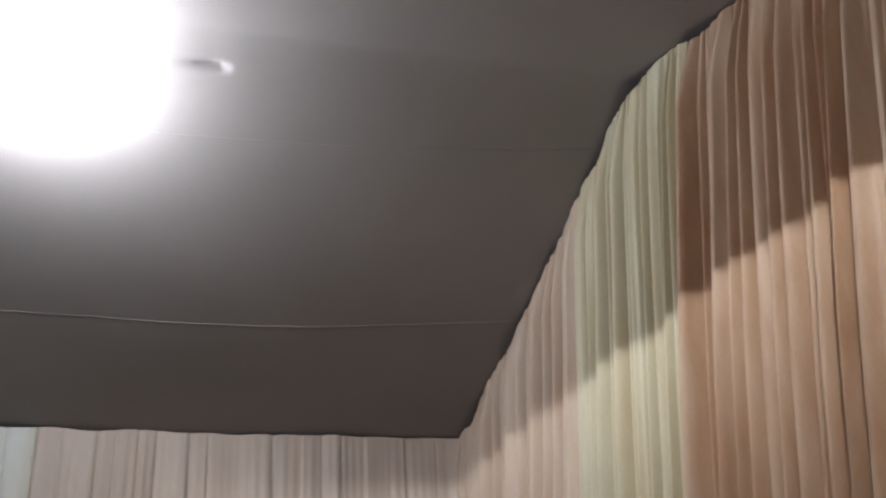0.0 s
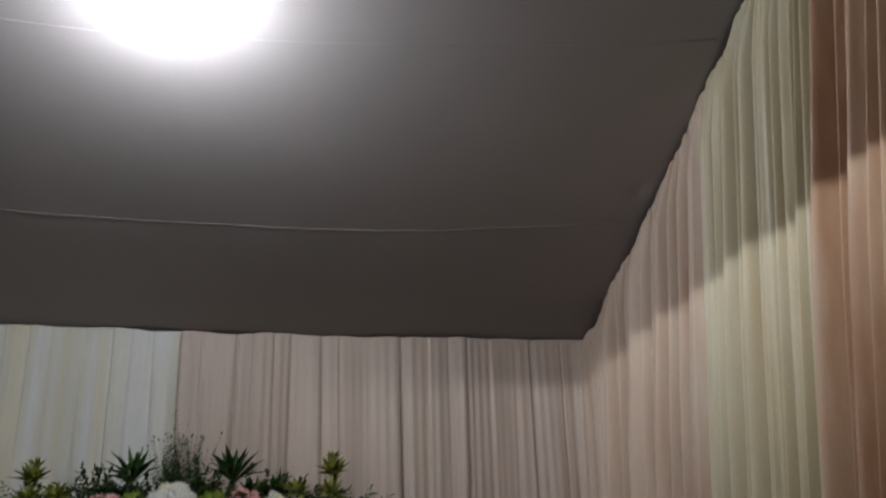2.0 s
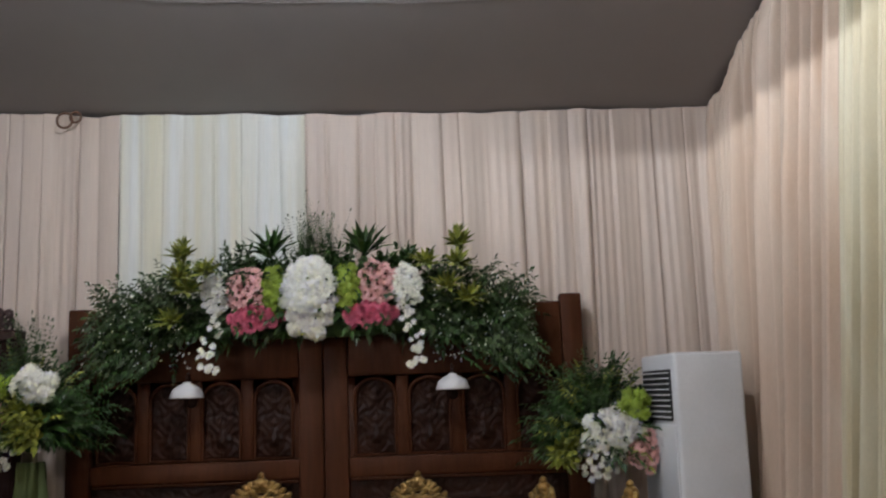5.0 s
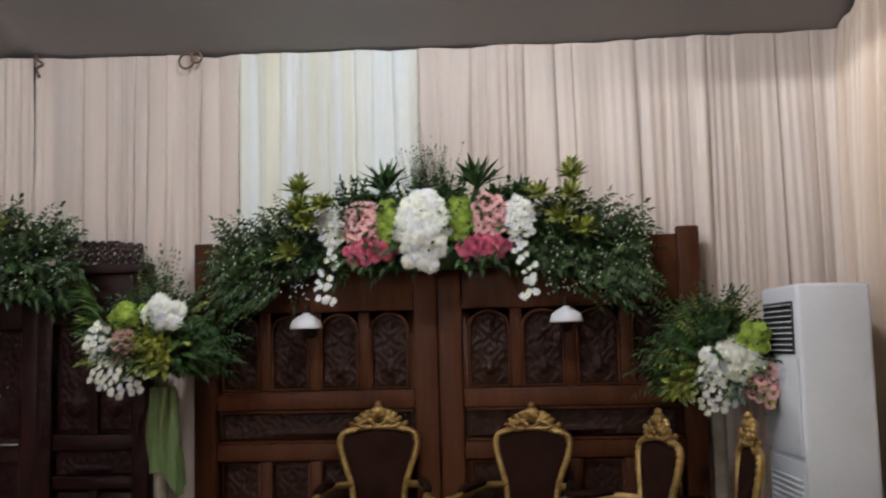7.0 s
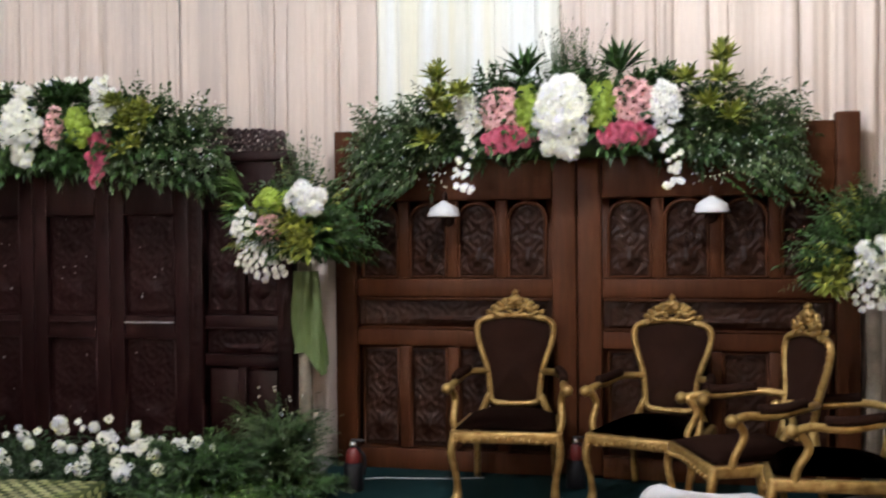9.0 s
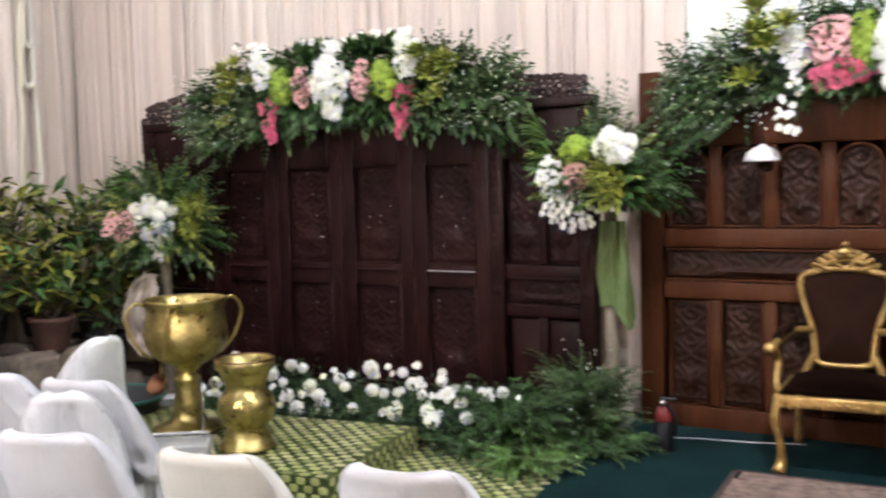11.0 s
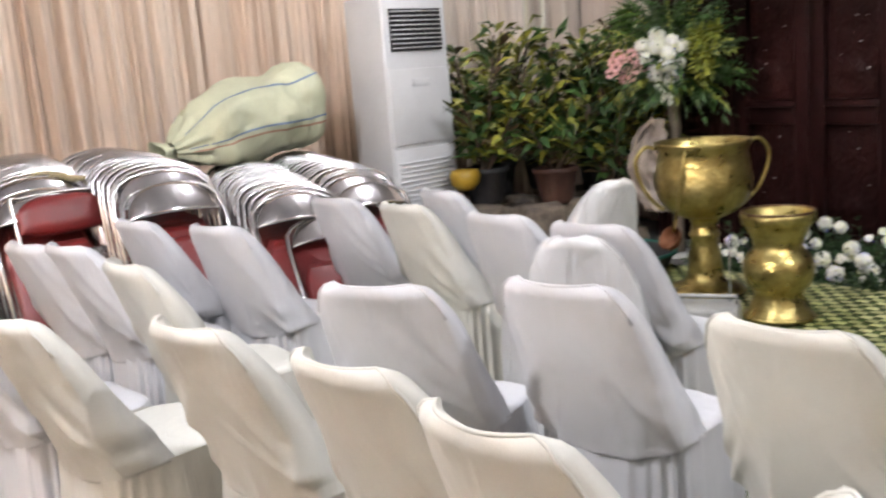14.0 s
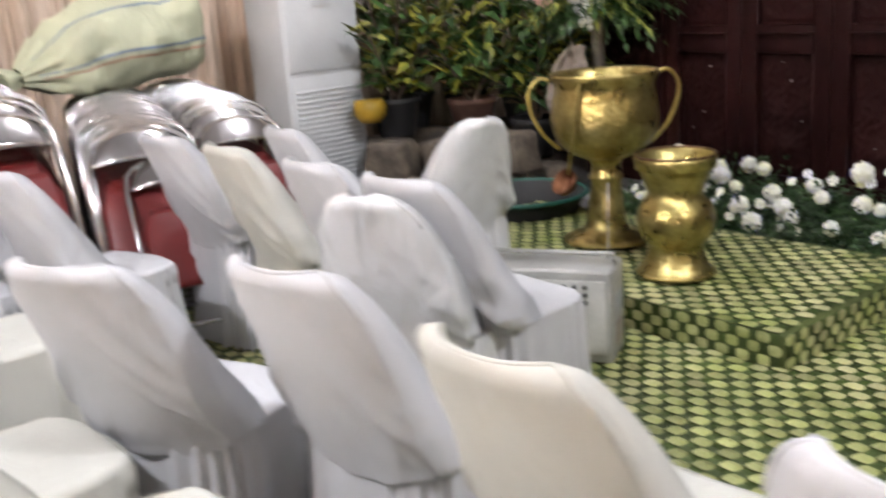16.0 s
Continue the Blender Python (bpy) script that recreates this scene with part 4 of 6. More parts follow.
def covered_chair(material, seed, round_top=False, name="covered_chair", label="", height=0.84):
    """A banquet chair under a loose cloth cover. Faces +y; its middle is at the seat's middle."""
    g = group_at(name, pose(0, 0, 0), label, "chair", "white covered guest chairs")
    rnd = random.Random(seed)
    # pulls in the cloth: from the lower corners of the back up towards its middle
    pulls = []
    for k in range(13):
        sx = rnd.choice((-1, 1, 1, 1))
        z0 = rnd.uniform(0.42, 0.56)
        pulls.append((sx * rnd.uniform(0.19, 0.23), z0, -sx * rnd.uniform(0.5, 0.9), rnd.uniform(0.5, 1.5), rnd.uniform(0.18, 0.38), rnd.uniform(0.006, 0.014), rnd.uniform(0.010, 0.019)))
    for k in range(3):
        pulls.append((rnd.uniform(-0.12, 0.12), rnd.uniform(0.41, 0.46), rnd.uniform(-0.3, 0.3), 1.0, rnd.uniform(0.15, 0.3), rnd.uniform(0.004, 0.008), 0.02))

    def crease(x, z):
        d = 0.0
        for px, pz, ax, az, ln, hgt, wid in pulls:
            n = math.hypot(ax, az)
            ux, uz = ax / n, az / n
            t = (x - px) * ux + (z - pz) * uz
            e = (x - px) * uz - (z - pz) * ux
            if -0.03 < t < ln:
                d += hgt * math.exp(-(e / wid) ** 2) * (1 - max(0.0, t) / ln)
        return d
    bm = bmesh.new()
    rings = []
    M2 = 45
    zs = [0.43, 0.434, 0.44, 0.45, 0.46, 0.47, 0.482, 0.494, 0.506, 0.518, 0.53, 0.542, 0.555, 0.57, 0.585, 0.60, 0.62, 0.645, 0.67, 0.70, 0.73, 0.755, 0.775, 0.795, 0.81, 0.822, 0.832, 0.838, 0.84]
    top = 0.24 if round_top else 0.15
    full = 0.39 if round_top else 0.445
    for z in zs:
        h = (z - 0.34) / 0.50
        zz = 0.34 + h * (height - 0.34)
        w = full - 0.09 * h
        over = max(0.0, (z - (0.84 - top)) / top)
        w -= (0.22 if round_top else 0.13) * (1 - math.sqrt(max(0.0, 1 - over ** 2)))
        thick = 0.050 - 0.022 * over ** 3
        if z > 0.825:
            thick *= 1 - 0.75 * ((z - 0.825) / 0.015) ** 2
        web = 0.065 * max(0.0, (0.80 - z) / 0.37) ** 1.2
        yb = -0.195 - 0.43 * (z - 0.38) + (0.025 - thick / 2) * 0.6
        ring = []
        for k in range(M2):
            u = 1 - 2 * k / (M2 - 1)
            x = w / 2 * math.copysign(abs(u) ** 0.8, u)
            bow = 0.05 * (1 - u * u)
            fold = 0.007 * noise.noise((x * 5 + seed, z * 4, seed)) + 0.006 * noise.noise((x * 4 + z * 7, z * 8 + x * 5, seed + 4)) * (1 - h)
            roll = 0.005 * math.exp(-((z - 0.815) / 0.012) ** 2) + 0.003 * math.exp(-((z - 0.436) / 0.006) ** 2)
            ring.append((x, yb - bow + fold - crease(x, z) - roll, zz - 0.07 * (1 - h) ** 3 * (1 - u * u)))
        for k in range(M2):
            u = -1 + 2 * k / (M2 - 1)
            x = (w / 2 - 0.004) * math.copysign(abs(u) ** 0.8, u)
            bow = 0.05 * (1 - u * u)
            edge = max(0.0, (abs(u) - 0.72) / 0.28) ** 1.6
            fold = 0.008 * noise.noise((x * 9 + seed, z * 6, seed + 9)) + 0.3 * crease(-x, z)
            ring.append((x, yb - bow + thick + web * edge + fold, zz - 0.03 * (1 - h) ** 3 * (1 - u * u)))
        rings.append(ring)
    loft(rings, bm, True, True)
    bmesh.ops.recalc_face_normals(bm, faces=bm.faces[:])
    back_cover = part("back_cover", bm, material, g, "smooth cloth over the leaning back")
    crown = [(Vector(rings[-1][k]) + Vector(rings[-1][2 * M2 - 1 - k])) / 2 for k in range(M2)]
    edge = [Vector(r[0]) for r in rings[21:-2]] + crown[1:-1] + [Vector(r[M2 - 1]) for r in reversed(rings[21:-2])]
    part("seam", tube(edge, 0.0042, 6), material, back_cover)
    # seat: cloth with soft sunken middle and puckered rim
    N = 56
    bm = bmesh.new()
    rings = []
    for z, k in ((0.39, 1.02), (0.425, 1.03), (0.446, 1.0), (0.457, 0.95), (0.461, 0.86), (0.459, 0.7), (0.455, 0.45), (0.453, 0.2)):
        rings.append([(x * k, -0.035 + y * k, z - 0.012 + 0.010 * noise.noise((x * k * 7, y * k * 7, seed)) + 0.006 * noise.noise((x * k * 19 + y * 9, y * k * 12, seed + 3)))
                      for x, y in superring(0.40, 0.31, N, 4)])
    loft(rings, bm)
    part("seat_cover", bm, material, g)
    # skirt in pleats, gathered under the seat
    bm = bmesh.new()
    rings = []
    n = 168
    ph = [rnd.uniform(0, 6.28) for _ in range(4)]
    for j in range(11):
        f = j / 10
        z = 0.44 - f * 0.43
        ring = []
        for k, (x, y) in enumerate(superring(0.425, 0.385, n, 3.6)):
            t = 2 * math.pi * k / n
            amp = 0.004 + 0.026 * f ** 0.6
            deep = 0.5 + 0.5 * noise.noise((3 * math.cos(t), 3 * math.sin(t), seed))
            saw = 1 - 2 * abs(math.sin(12.5 * t + ph[0] + 0.8 * math.sin(3 * t + ph[1]) + 0.5 * f)) ** 0.6
            r = 1 + 0.10 * f + amp / 0.22 * (0.9 * deep * saw + 0.3 * math.sin(27 * t + ph[2] + 2 * f) * deep + 0.35 * math.sin(5 * t + ph[3]) * f)
            ring.append((x * r, -0.072 + y * r, z))
        rings.append(ring)
    loft(list(reversed(rings)), bm, False, False)
    part("skirt", bm, material, g, "pleated cloth skirt to the floor")
    return g


def build_guest_chairs():
    lw, li, ls = "guest chair under a plain white cloth cover", "guest chair under a cream cloth cover", "guest chair under a glossy white satin cover"
    kinds = {"w": [covered_chair(M["cover"], s, label=lw) for s in (1, 2, 3, 6)], "i": [covered_chair(M["ivory"], s, label=li) for s in (4, 5, 9)],
             "s": [covered_chair(M["satin"], s, True, label=ls) for s in (7, 8)]}
    used = {k: 0 for k in kinds}
    # top middle of each back in plan, and the way it faces
    spots = [("w", -2.070, 0.323, 30), ("w", -1.755, 0.610, 14), ("i", -1.191, 0.654, 6), ("w", -3.456, 0.400, 16), ("w", -3.936, 0.235, 11), ("w", -3.736, 1.005, 10),
             ("i", -3.276, 1.070, 3), ("w", -3.496, 1.370, -4), ("w", -2.721, 1.120, 5), ("w", -2.289, 1.159, 9), ("i", -2.080, -0.133, 13), ("i", -1.590, -0.010, 10),
             ("i", -1.180, 0.008, 5), ("w", -3.537, -0.096, 14), ("i", -2.992, -0.036, 6), ("w", -3.737, -0.196, 14), ("i", -0.600, 0.190, 10), ("w", -0.660, 0.745, 8),
             ("i", -2.518, -0.431, 14), ("w", -2.918, -0.551, 14), ("w", 0.89, 1.17, -12),
             ("s", -2.14, 1.00, 36), ("s", -2.95, 1.94, 86)]
    for kind, x, y, turn in spots:
        src = kinds[kind][used[kind] % len(kinds[kind])]
        m = pose(x, y, 0, 0, 0, turn) @ Matrix.Translation((0, 0.43, 0.006))
        if used[kind] < len(kinds[kind]):
            src.matrix_basis = m
        else:
            copy_thing(src, m)
        used[kind] += 1


# ---- air conditioners ----
def air_conditioner(m, label, H=1.77):
    """A standing unit, 0.54 wide, 0.36 deep, 1.80 high; faces -y."""
    g = group_at("air_conditioner", m, label, "air conditioner", "standing air conditioners")
    W, D = 0.58, 0.37
    bm = box(W, D, H - 0.1, 0, 0, (H - 0.1) / 2 + 0.1, 0.02, 3)
    part("body", bm, M["plastic"], g)
    part("plinth", box(W - 0.03, D - 0.03, 0.1, 0, 0.0, 0.05, 0.004), M["metalgrey"], g)
    outlet = part("outlet", box(W - 0.12, 0.02, 0.27, 0, -D / 2 - 0.001, H - 0.22, 0.004), M["grille"], g, "dark air outlet")
    for i in range(9):
        b = box(W - 0.13, 0.022, 0.006, 0, -D / 2 - 0.012, H - 0.335 + 0.029 * i, 0.002, 1)
        part("louvre", b, M["plastic"], outlet)
    front = part("front_panel", box(W - 0.03, 0.012, 0.49, 0, -D / 2 - 0.006, 1.115, 0.006), M["plastic"], g)
    part("emblem", box(0.15, 0.006, 0.05, 0, -D / 2 - 0.014, 1.27, 0.002), M["plastic"], front, "faint raised emblem")
    intake = part("intake_panel", box(W - 0.03, 0.006, 0.72, 0, -D / 2 - 0.002, 0.48, 0.003), M["plastic"], g)
    for i in range(20):
        part("intake_slat", box(W - 0.10, 0.014, 0.012, 0, -D / 2 - 0.008, 0.16 + 0.031 * i, 0.003, 1), M["plastic"], intake)
    return g


main_panel()
left_panel()
wall_lamp(-0.54)
wall_lamp(1.035)
build_thrones()
build_guest_chairs()
air_conditioner(pose(-5.82, 2.61, 0, 0, 0, 103), "white standing air conditioner beside the stacked chairs", 1.83)
air_conditioner(pose(2.325, 3.985, 0.012, 0, 0, -86), "white standing air conditioner beside a bouquet and drapes", 1.735)


# ---- leaves and flowers ----
class Leaves:
    """Gathers leaves, each a folded blade of two or four triangles, for one mesh."""

    def __init__(self, seed):
        self.v, self.f, self.r = [], [], random.Random(seed)

    def blade(self, p, ahead, length, width, bend=0.25, fold=0.25):
        ahead = ahead.normalized()
        side = ahead.cross(Vector((self.r.uniform(-0.5, 0.5), self.r.uniform(-0.5, 0.5), 1))).normalized()
        up = side.cross(ahead).normalized()
        mid = p + ahead * length * 0.5 + up * length * bend * 0.3
        tip = p + ahead * length - Vector((0, 0, 1)) * length * bend
        n = len(self.v)
        drop = up * width * fold
        self.v += [p, mid + side * width / 2 - drop, mid, mid - side * width / 2 - drop, tip]
        self.f += [(n, n + 1, n + 2), (n, n + 2, n + 3), (n + 1, n + 4, n + 2), (n + 2, n + 4, n + 3)]

    def sprig(self, p, ahead, length, leaf, width, count=14, droop=0.4):
        """A twig with leaflets on both sides."""
        r = self.r
        ahead = ahead.normalized()
        q = Vector(p)
        side0 = ahead.cross(Vector((r.uniform(-1, 1), r.uniform(-1, 1), r.uniform(-1, 1)))).normalized()
        for i in range(count):
            f = (i + 1) / count
            d = (ahead - Vector((0, 0, 1)) * droop * f).normalized()
            q = q + d * length / count
            s = 1 - 0.55 * f
            for sign in (-1, 1):
                w = (d * 0.7 + sign * side0 + Vector((r.uniform(-0.3, 0.3), r.uniform(-0.3, 0.3), r.uniform(-0.3, 0.3)))).normalized()
                self.blade(q, w, leaf * s * r.uniform(0.7, 1.2), width * s)
        self.blade(q, d, leaf * 0.8, width * 0.8)

    def rosette(self, p, up, length, width, count=16, spread=0.9):
        r = self.r
        up = Vector(up).normalized()
        a = up.orthogonal().normalized()
        b = up.cross(a)
        for i in range(count):
            t = i * 2.4
            k = spread * (0.25 + 0.75 * i / count)
            d = up * (1 - 0.6 * k) + (a * math.cos(t) + b * math.sin(t)) * k
            self.blade(Vector(p), d, length * r.uniform(0.8, 1.1), width, 0.15)

    def end(self, name, material, parent=None, label=""):
        me = bpy.data.meshes.new(name)
        me.from_pydata([tuple(v) for v in self.v], [], self.f)
        ob = link_data(name, me, material, parent, label, smooth=False)
        ob["kind"] = "stuff"
        return ob


def petal_mesh(name, material, petals, radius, length, width, layers, cup=0.3, core=None, core_r=0.0):
    """A flower that faces +z: rings of petals round a core."""
    bm = bmesh.new()
    r = random.Random(len(name))
    for k in range(layers):
        f = k / max(1, layers - 1) if layers > 1 else 0
        tilt = 0.15 + (1.25 * f if layers > 1 else cup)
        n = max(5, int(petals * (1 - 0.55 * f)))
        for i in range(n):
            t = 2 * math.pi * (i + 0.5 * (k % 2)) / n + r.uniform(-0.1, 0.1)
            out = Vector((math.cos(t), math.sin(t), 0))
            d = (out * math.cos(tilt) + Vector((0, 0, 1)) * math.sin(tilt)).normalized()
            s = out.cross(Vector((0, 0, 1)))
            L = length * (1 - 0.25 * f) * r.uniform(0.9, 1.1)
            a = out * radius * (1 - 0.7 * f) + Vector((0, 0, radius * 0.5 * f))
            m = a + d * L * 0.6 + Vector((0, 0, 0.1 * L))
            e = a + d * L
            vs = [bm.verts.new(v) for v in (a, m + s * width / 2, e, m - s * width / 2)]
            bm.faces.new((vs[0], vs[1], vs[2])), bm.faces.new((vs[0], vs[2], vs[3]))
    if core_r:
        geo = bmesh.ops.create_icosphere(bm, subdivisions=1, radius=core_r)
        for f in {f for v in geo["verts"] for f in v.link_faces}:
            f.material_index = 1 if core else 0
    me = bpy.data.meshes.new(name)
    bm.to_mesh(me)
    bm.free()
    me.materials.append(material)
    if core:
        me.materials.append(core)
    return me


def pompom(name, material, n, radius, width):
    """A ball of short cupped petals."""
    bm = bmesh.new()
    r = random.Random(n)
    for i in range(n):
        z = 1 - 1.7 * (i + 0.5) / n
        k = math.sqrt(max(0, 1 - z * z))
        t = i * 2.39996
        d = Vector((k * math.cos(t), k * math.sin(t), z))
        s = d.orthogonal().normalized()
        s = Matrix.Rotation(r.uniform(0, 6), 3, d) @ s
        q = d.cross(s)
        R0 = radius * r.uniform(0.88, 1.08)
        a, m, e = d * R0 * 0.78, d * R0 * 0.96 + q * width * 0.45, d * R0 * 1.02 + q * width * 1.0
        vs = [bm.verts.new(v) for v in (a, m + s * width / 2, e, m - s * width / 2)]
        bm.faces.new((vs[0], vs[1], vs[2])), bm.faces.new((vs[0], vs[2], vs[3]))
    bmesh.ops.create_icosphere(bm, subdivisions=2, radius=radius * 0.86)
    me = bpy.data.meshes.new(name)
    bm.to_mesh(me)
    bm.free()
    me.materials.append(material)
    return me


FLOWER = {
    "chrysanthemum": pompom("chrysanthemum", M["whitef"], 150, 0.048, 0.0125),
    "lime_chrysanthemum": pompom("lime_chrysanthemum", M["lime"], 70, 0.040, 0.016),
    "pink_gerbera": petal_mesh("pink_gerbera", M["pinkf"], 13, 0.010, 0.034, 0.017, 2, core=M["core"], core_r=0.011),
    "magenta_rose": petal_mesh("magenta_rose", M["magenta"], 11, 0.008, 0.030, 0.026, 4, core_r=0.02),
    "white_aster": petal_mesh("white_aster", M["whitef"], 9, 0.005, 0.024, 0.014, 2, core_r=0.009),
}
frnd = random.Random(77)


def put_flower(kind, p, parent, size=1.0, toward=(0, -1, 0.15)):
    ob = new(kind, FLOWER[kind])
    d = Vector(toward) + Vector((frnd.uniform(-0.45, 0.45), frnd.uniform(-0.3, 0.3), frnd.uniform(-0.35, 0.45)))
    q = d.to_track_quat("Z", "Y").to_matrix().to_4x4()
    s = size * frnd.uniform(0.85, 1.15)
    ob.matrix_basis = Matrix.Translation(p) @ q @ Matrix.Rotation(frnd.uniform(0, 6), 4, "Z") @ Matrix.Diagonal((s, s, s, 1))
    ob.parent = parent
    return ob


def cluster(kind, c, rx, rz, n, parent, bulge=0.06, size=1.0, toward=(0, -1, 0.15)):
    """Flowers packed over an oval that swells towards the viewer's side."""
    t = Vector(toward)
    side = Vector((t.y, -t.x, 0)).normalized() * -1
    for i in range(n):
        f = math.sqrt((i + 0.5) / n)
        a = i * 2.39996
        x, z = rx * f * math.cos(a), rz * f * math.sin(a)
        p = Vector(c) + side * x + Vector((0, 0, z)) + t.normalized() * bulge * (1 - f * f) + Vector((frnd.uniform(-0.008, 0.008),) * 3)
        put_flower(kind, p, parent, size, (Vector(toward) + side * x * 2.2 + Vector((0, 0, z * 2.2))))


def main_flowers():
    g = group_at("flower_arrangement", pose(0.22, 4.5, 2.18), "wide arrangement of white, pink and lime flowers on the screen", "flower arrangement", "flower arrangements")
    L, G, Y, W = Leaves(1), Leaves(2), Leaves(3), Leaves(4)
    r = random.Random(8)
    core = bmesh.new()
    bmesh.ops.create_icosphere(core, subdivisions=3, radius=1, matrix=Matrix.Translation((0, 0.0, -0.1)) @ Matrix.Diagonal((1.12, 0.08, 0.15, 1)))
    part("moss_core", core, M["leaf"], g)
    for i in range(820):
        u = r.uniform(-1, 1)
        x = 1.22 * u
        top = 0.16 - 0.20 * abs(u) ** 2.6
        low = -0.13 - 0.24 * abs(u) ** 2
        z = r.uniform(low, top)
        d = Vector((u * 0.8 + r.uniform(-0.6, 0.6), r.uniform(-1.2, 0.1), (z - low) / (top - low) * 1.4 - 0.4 + r.uniform(-0.3, 0.3)))
        p = Vector((x, r.uniform(-0.14, 0.04), z))
        if 0.40 < abs(u) < 0.54 and d.y < -0.2:
            p.y += 0.08
            d.y *= 0.2
        if abs(u) < 0.50 and r.random() < 0.8:
            L.sprig(p, d, r.uniform(0.10, 0.19), 0.085, 0.036, 6, 0.35)
        else:
            (G if r.random() < 0.62 else L).sprig(p, d, r.uniform(0.11, 0.20), 0.075, 0.036, 6, 0.4)
    for i in range(150):
        s = r.choice((-1, 1))
        p = Vector((s * r.uniform(0.85, 1.22), r.uniform(-0.14, 0.0), r.uniform(-0.40, 0.02)))
        (G if r.random() < 0.6 else L).sprig(p, Vector((s * 0.6, -0.5, -0.35)), r.uniform(0.16, 0.28), 0.055, 0.030, 9, 0.5)
    for x, z in ((-0.25, 0.24), (0.31, 0.24), (-0.36, 0.10), (0.43, 0.12), (0.55, 0.14)):
        L.rosette((x, -0.06, z), (x * 0.4, -0.35, 1), 0.25 if z > 0.2 else 0.19, 0.042, 20)
    for i in range(70):
        (G if i % 3 else L).sprig(Vector((r.uniform(-0.12, 0.14), -0.02, 0.18)), Vector((r.uniform(-0.35, 0.35), r.uniform(-0.3, 0.3), 1)), r.uniform(0.18, 0.36), 0.035, 0.015, 16, 0.05)
    for i in range(7):
        G.sprig(Vector((r.uniform(-0.03, 0.05), -0.02, 0.25)), Vector((r.uniform(-0.15, 0.15), 0, 1)), r.uniform(0.3, 0.42), 0.03, 0.007, 20, 0.0)
    for x, z in ((-0.78, 0.24), (-0.76, 0.10), (-0.70, 0.02), (-0.80, -0.16), (0.88, 0.27), (0.86, 0.13), (0.80, 0.0), (0.92, -0.08), (-0.6, 0.12), (0.68, 0.14)):
        Y.rosette((x, -0.10 if z > 0.2 else -0.25, z), (r.uniform(-0.2, 0.2), -0.6 if z > 0.2 else -1.0, 1), 0.145, 0.032, 24)
        if z > 0.2:
            for k in range(4):
                Y.rosette((x, -0.06, z - 0.04 + 0.04 * k), (0, -0.2, 1), 0.10, 0.022, 10)
    L.end("green_foliage", M["leaf"], g)
    G.end("grey_foliage", M["grey_leaf"], g)
    Y.end("lime_foliage", M["lime_leaf"], g)
    for i in range(420):
        s = r.choice((-1, 1))
        W.rosette((s * r.uniform(0.70, 1.32), r.uniform(-0.26, -0.1), r.uniform(-0.42, 0.10)), (0, -1, 0.3), 0.011, 0.008, 5)
    W.end("white_filler", M["whitef"], g)
    y = -0.17
    cluster("chrysanthemum", (-0.01, y - 0.03, -0.02), 0.145, 0.215, 46, g, 0.10, 1.05)
    for s in (-1, 1):
        cluster("lime_chrysanthemum", (s * 0.215, y, 0.02), 0.06, 0.14, 15, g, 0.05, 1.0)
        cluster("pink_gerbera", (s * 0.38, y, 0.04 - (0.02 if s < 0 else 0)), 0.10, 0.13, 30, g, 0.05, 1.08)
        cluster("magenta_rose", (s * 0.33, y - 0.01, -0.135), 0.145, 0.06, 22, g, 0.05, 1.15)
        cluster("white_aster", (s * 0.56, y, 0.03), 0.085, 0.14, 44, g, 0.04, 0.9)
        for k in range(12):
            f = k / 11 * 0.7
            put_flower("white_aster", Vector((s * (0.57 + 0.09 * f + frnd.uniform(-0.07, 0.05) * (1 - 0.5 * f)), y - 0.02, -0.12 - 0.33 * f)), g, 0.75)
        for dx, dz in ((0.60, -0.34), (0.62, -0.41), (0.59, -0.43)):
            for q in range(4):
                put_flower("white_aster", Vector((s * dx + frnd.uniform(-0.04, 0.04), y - 0.03, dz + frnd.uniform(-0.012, 0.012))), g, 0.75)


